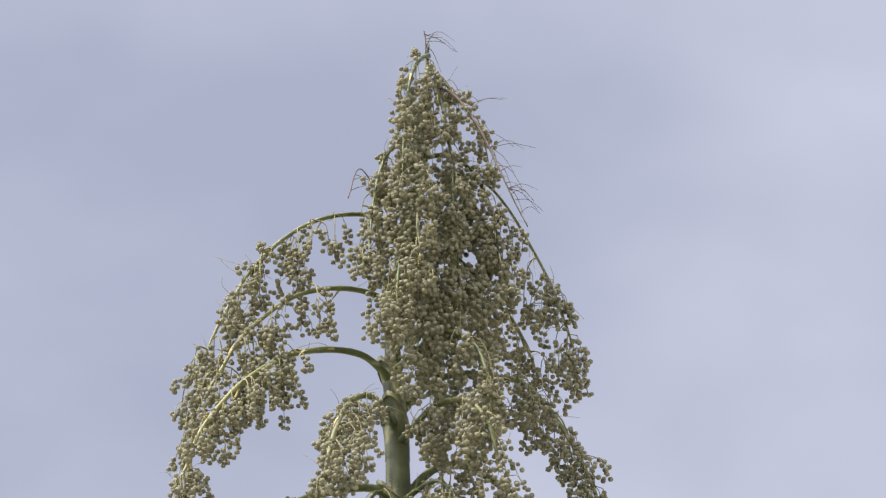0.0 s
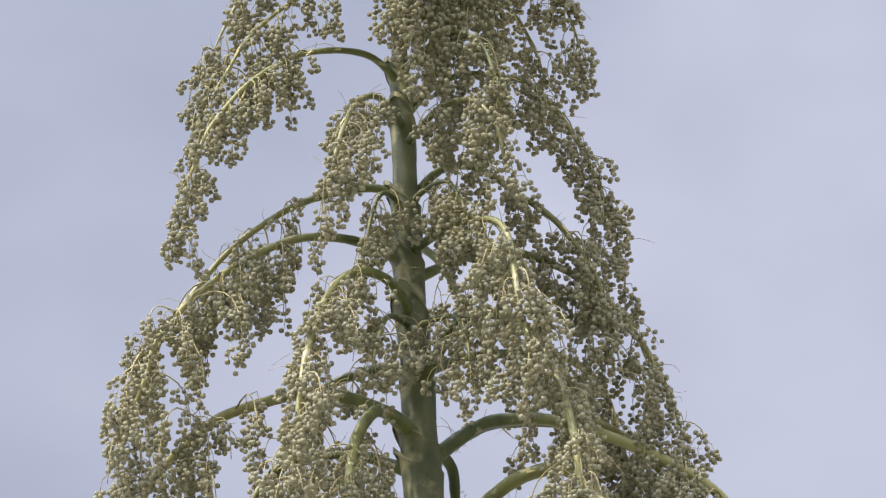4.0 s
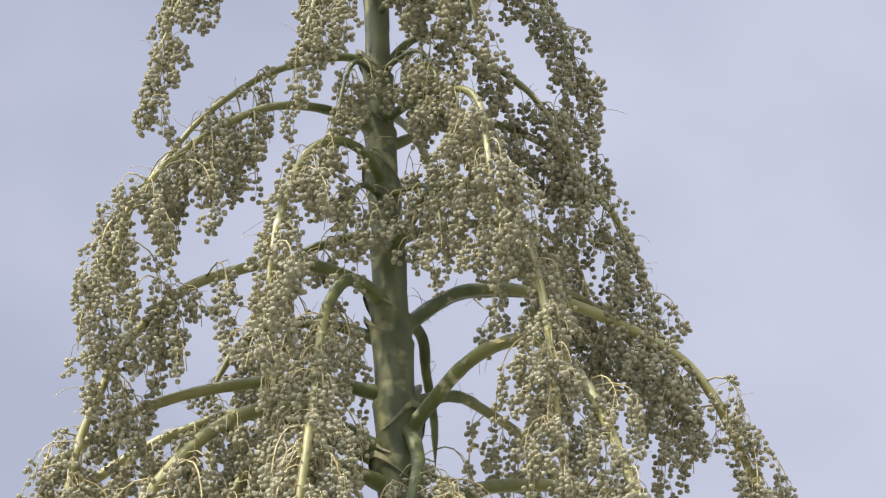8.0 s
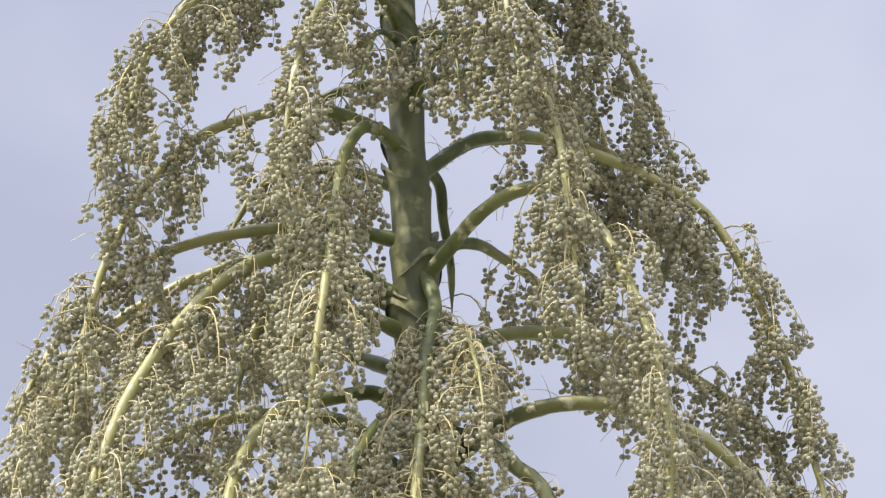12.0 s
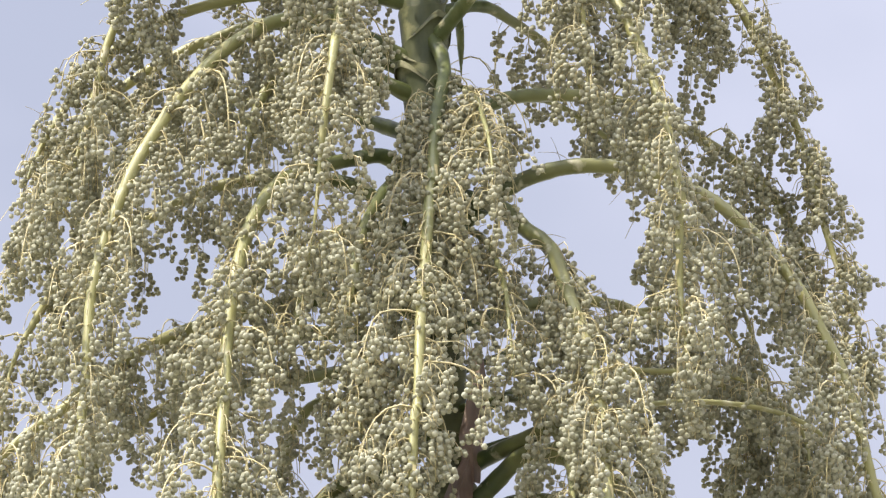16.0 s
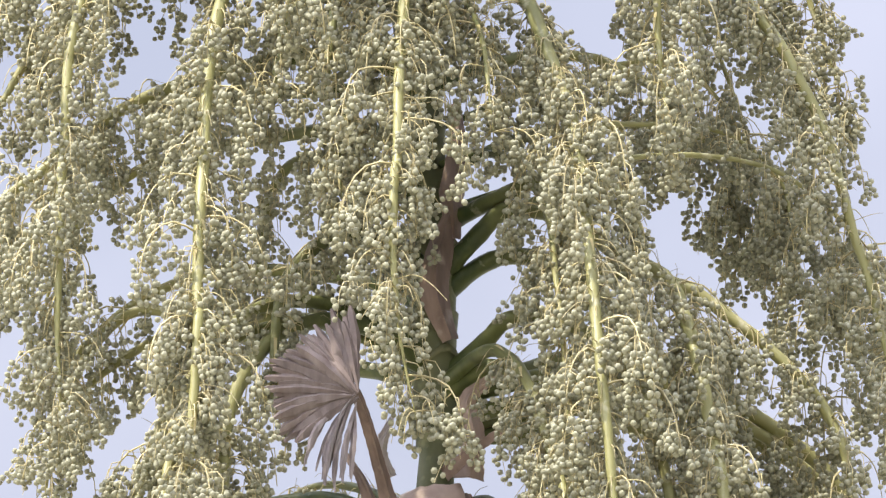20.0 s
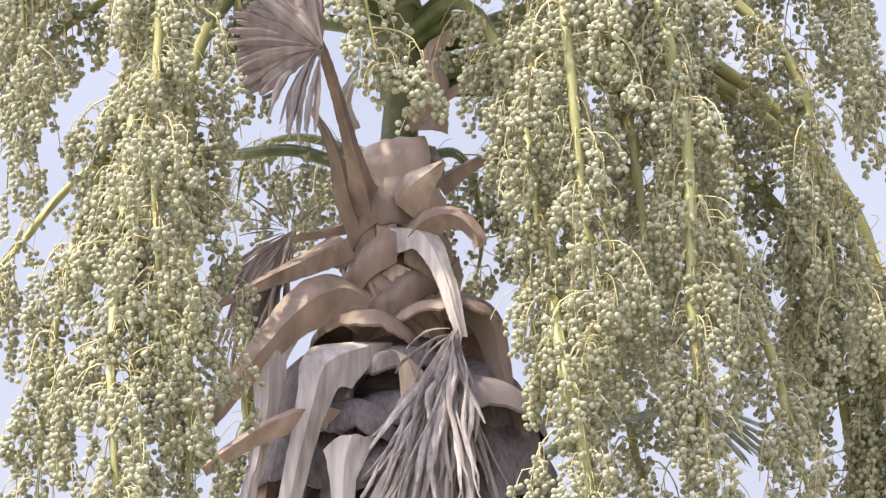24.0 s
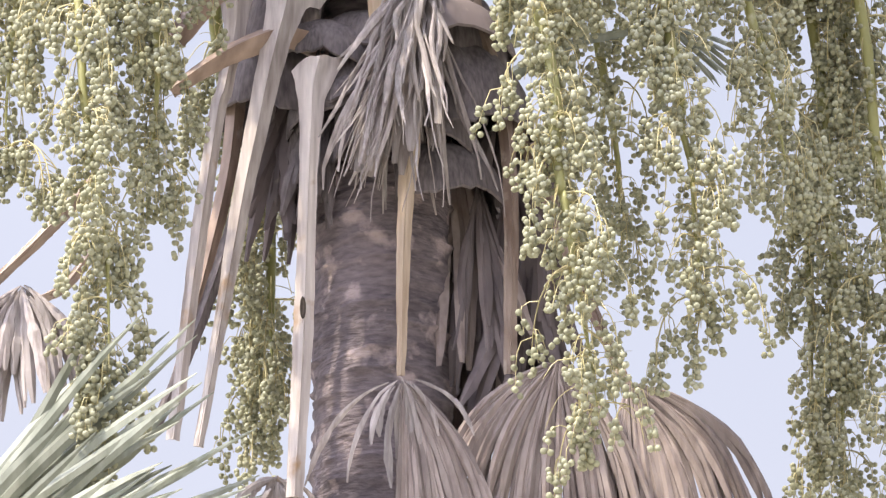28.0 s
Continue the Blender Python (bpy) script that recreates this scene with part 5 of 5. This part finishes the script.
strap(leaf, [(0.17, -0.34, 13.23), (0.03, -0.44, 13.16), (-0.12, -0.52, 13.05), (-0.17, -0.54, 12.89), (-0.23, -0.54, 12.64), (-0.29, -0.53, 12.34), (-0.35, -0.52, 12.04), (-0.45, -0.50, 11.44), (-0.54, -0.50, 10.90)], (0.03, 0.15, 0.28, 0.17, 0.13, 0.115, 0.105, 0.1, 0.09, 0.085, 0.08, 0.07, 0.062, 0.055, 0.05, 0.047, 0.045), STRAP, 0.25, 0)
leaf = dead_leaf("pale leaf stalk torn off square at its top")
strap(leaf, [(-0.01, -0.50, 12.71), (-0.04, -0.50, 12.58), (-0.05, -0.50, 12.39), (-0.06, -0.50, 12.18), (-0.09, -0.50, 11.39), (-0.13, -0.50, 10.67)], (0.22, 0.12, 0.09, 0.08, 0.08, 0.08, 0.085, 0.09, 0.085, 0.08, 0.08, 0.075), STRAP, 0.3, 0.03)
knot(leaf, (-0.09, -0.51, 11.53), 0.009, 0.035)
leaf = dead_leaf("short dry leaf stalk bent low")
strap(leaf, [(0.04, -0.30, 12.88), (-0.15, -0.50, 12.85), (-0.35, -0.57, 12.75), (-0.52, -0.60, 12.63), (-0.66, -0.62, 12.51)], (0.15, 0.13, 0.11, 0.085, 0.06), BROWN, 0.5, 0)
leaf = dead_leaf("grey shredded leaf hanging in ribbons")
strap(leaf, [(0.17, -0.28, 13.82), (0.31, -0.38, 13.75), (0.40, -0.46, 13.53), (0.45, -0.50, 13.32), (0.48, -0.50, 13.19)], (0.22, 0.13, 0.09, 0.08, 0.05), STRAP, 0.3, 0)
fan(leaf, (0.46, -0.50, 13.22), BLADE, 254, 265, 16, 0.8, 1.12, 0.085, 0.1, 0.2, 26, 0.15, 0.05)
fan(leaf, (0.46, -0.52, 13.21), BLADE, 248, 266, 130, 0.25, 1.2, 0.026, 0.08, 0.2, 5, 0.3, 0.1)
fan(leaf, (0.46, -0.54, 13.18), BLADE, 246, 265, 50, 0.6, 1.28, 0.01, 0.1, 0.22, 25, 0.4, 0.08)
fan(leaf, (0.46, -0.52, 13.21), BLADE, 165, 245, 7, 0.15, 0.38, 0.014, 0.5, 0.2, 6, 0.3, 0.09)
leaf = dead_leaf("straw-coloured leaf stalk ending in a hanging fan")
strap(leaf, [(0.11, -0.36, 13.20), (0.23, -0.45, 13.11), (0.30, -0.48, 12.86), (0.38, -0.48, 12.45), (0.35, -0.48, 11.87), (0.33, -0.50, 11.22)], (0.03, 0.17, 0.11, 0.07, 0.055, 0.035), STRAW, 0.4, 0)
fan(leaf, (0.34, -0.50, 11.20), OLD, 266, 318, 42, 0.8, 1.15, 0.036, 0.75, 0.4, 7, 0.75, 0.014, neat=True)
fan(leaf, (0.34, -0.54, 11.19), BLADE, 190, 345, 12, 0.25, 0.6, 0.032, 0.75, 0.3, 8, 0.3, 0.07)
leaf = dead_leaf("large dry fan leaf drooping beside the trunk")
strap(leaf, [(0.37, -0.20, 13.56), (0.59, -0.25, 13.43), (0.67, -0.25, 13.10), (0.82, -0.25, 12.41), (0.81, -0.30, 11.30)], (0.2, 0.1, 0.07, 0.065, 0.055), BASE, 0.4, 0)
fan(leaf, (1.01, -0.35, 11.33), OLD, 198, 318, 84, 0.8, 1.1, 0.036, 0.75, 0.4, 9, 0.75, 0.014, neat=True)
leaf = dead_leaf("dry fan leaf with its ribs showing")
strap(leaf, [(0.50, 0.15, 13.20), (0.84, 0.05, 12.72), (1.12, -0.10, 11.85), (1.32, -0.25, 11.26)], (0.1, 0.08, 0.06, 0.05), BROWN, 0.4, 0)
fan(leaf, (1.32, -0.25, 11.26), OLD, 250, 348, 70, 0.75, 1.05, 0.036, 0.75, 0.4, 10, 0.75, 0.014, neat=True)
leaf = dead_leaf("dry brown leaf stalk standing out from the stem")
strap(leaf, [(0.24, -0.20, 14.40), (0.38, -0.32, 14.45), (0.56, -0.45, 14.53)], (0.1, 0.06, 0.045), BROWN, 0.35, 0)
leaf = dead_leaf("pinkish broken leaf stalk against the stem")
strap(leaf, [(0.37, -0.10, 14.41), (0.39, -0.14, 14.62), (0.36, -0.16, 14.77), (0.45, -0.20, 14.85), (0.54, -0.25, 14.89)], (0.14, 0.11, 0.1, 0.06, 0.03), BASE, 0.35, 0)
leaf = dead_leaf("dark brown dried leaf base clinging to the stem")
strap(leaf, [(0.32, -0.12, 16.37), (0.33, -0.17, 16.10), (0.30, -0.18, 15.85), (0.31, -0.14, 15.63)], (0.04, 0.1, 0.12, 0.06), BROWN, 0.5, 0)
strap(leaf, [(0.30, -0.14, 15.81), (0.24, -0.20, 15.54), (0.22, -0.22, 15.32), (0.29, -0.16, 15.09)], (0.05, 0.13, 0.14, 0.08), BROWN, 0.5, 0)
leaf = dead_leaf("pale split leaf base")
strap(leaf, [(0.01, -0.12, 14.40), (-0.03, -0.18, 14.51), (0.02, -0.20, 14.67)], (0.09, 0.07, 0.02), STRAP, 0.35, 0)
leaf = dead_leaf("dry brown leaf stalk with an orange tip")
strap(leaf, [(0.38, -0.20, 14.10), (0.56, -0.30, 14.16), (0.73, -0.35, 14.21)], (0.12, 0.07, 0.05), BROWN, 0.35, 0)
leaf = dead_leaf("old leaf strips hanging behind the trunk")
fan(leaf, (0.69, -0.05, 12.28), SHADED_WEATHERED, 255, 285, 22, 0.7, 1.05, 0.04, 0.2, 0.3, 11, 0.5)
fan(leaf, (0.95, 0.10, 12.15), SHADED_WEATHERED, 252, 285, 30, 0.5, 0.8, 0.05, 0.2, 0.3, 12, 0.5)
fan(leaf, (0.78, 0.15, 12.36), SHADED_WEATHERED, 250, 292, 30, 0.6, 1.0, 0.06, 0.15, 0.3, 27, 0.5)
fan(leaf, (0.60, 0.10, 12.61), OLD, 256, 282, 26, 0.9, 1.4, 0.08, 0.1, 0.2, 17, 0.5)
fan(leaf, (0.82, 0.25, 12.93), SHADED_WEATHERED, 252, 288, 36, 0.9, 1.3, 0.07, 0.15, 0.3, 16, 0.5)
fan(leaf, (0.82, 0.22, 12.40), SHADED_WEATHERED, 258, 282, 30, 1.1, 1.6, 0.08, 0.15, 0.3, 33, 0.5)
fan(leaf, (0.66, 0.28, 12.50), OLD, 260, 280, 18, 1.2, 1.7, 0.07, 0.12, 0.2, 34, 0.5)
leaf = dead_leaf("dark old leaf strips hanging against the trunk")
fan(leaf, (-0.10, -0.02, 12.85), SHADED_WEATHERED, 250, 284, 30, 0.6, 1.0, 0.07, 0.15, 0.3, 35, 0.5)
fan(leaf, (0.02, -0.20, 12.80), SHADED_FIBRE, 254, 276, 24, 0.5, 0.85, 0.07, 0.12, 0.2, 36, 0.5)
leaf = dead_leaf("dry brown leaf stalk hanging behind")
strap(leaf, [(-0.21, 0.00, 13.21), (-0.36, -0.10, 12.83), (-0.43, -0.15, 12.25), (-0.67, -0.20, 11.19)], (0.12, 0.08, 0.065, 0.055), BROWN, 0.4, 0)
leaf = dead_leaf("crumpled grey leaf end beside the trunk")
strap(leaf, [(-0.04, -0.20, 10.64), (-0.13, -0.30, 10.76), (-0.21, -0.34, 10.81)], (0.05, 0.05, 0.04), BASE, 0.35, 0)
fan(leaf, (-0.20, -0.34, 10.81), BLADE, 180, 350, 16, 0.1, 0.3, 0.035, 0.6, 0.3, 31, 0.3, 0.09)
leaf = dead_leaf("dark leaf stalk fallen across behind the others")
strap(leaf, [(-0.16, -0.10, 13.16), (-0.35, -0.25, 12.21), (-0.46, -0.30, 11.79), (-0.60, -0.30, 11.39), (-0.74, -0.30, 11.04)], (0.08, 0.07, 0.065, 0.06, 0.05), SHADED_FIBRE, 0.4, 0)
leaf = dead_leaf("grey dead fan leaf crumpled on itself")
strap(leaf, [(-0.97, -0.35, 12.25), (-1.16, -0.45, 11.97), (-1.40, -0.55, 11.67), (-1.54, -0.60, 11.52)], (0.07, 0.06, 0.05, 0.05), BASE, 0.35, 0)
strap(leaf, [(-0.94, -0.30, 12.00), (-1.11, -0.45, 11.68), (-1.25, -0.60, 11.54)], (0.06, 0.05, 0.05), BASE, 0.35, 0)
fan(leaf, (-1.30, -0.60, 11.60), BLADE, 215, 330, 30, 0.35, 0.75, 0.05, 0.8, 0.3, 13, 0.5)
leaf = live_leaf("living grey-green fan leaf with stiff pointed segments")
strap(leaf, [(0.14, -0.25, 8.94), (-0.89, -0.80, 9.28), (-1.92, -1.20, 9.74)], (0.14, 0.09, 0.07), LIVE, 0.35, 0)
fan(leaf, (-1.92, -1.20, 9.77), LIVE, 17, 50, 68, 1.2, 1.9, 0.056, 0.03, 0.35, 14, 0.3)
leaf = live_leaf("dark green fan leaf behind the fruit")
strap(leaf, [(0.38, 0.30, 12.51), (1.00, 0.90, 13.32), (1.57, 1.30, 13.66)], (0.1, 0.07, 0.05), LIVE, 0.35, 0)
fan(leaf, (1.59, 1.30, 13.66), LIVE, 285, 345, 14, 0.3, 0.5, 0.03, 0.1, 0.3, 15, 0.3)
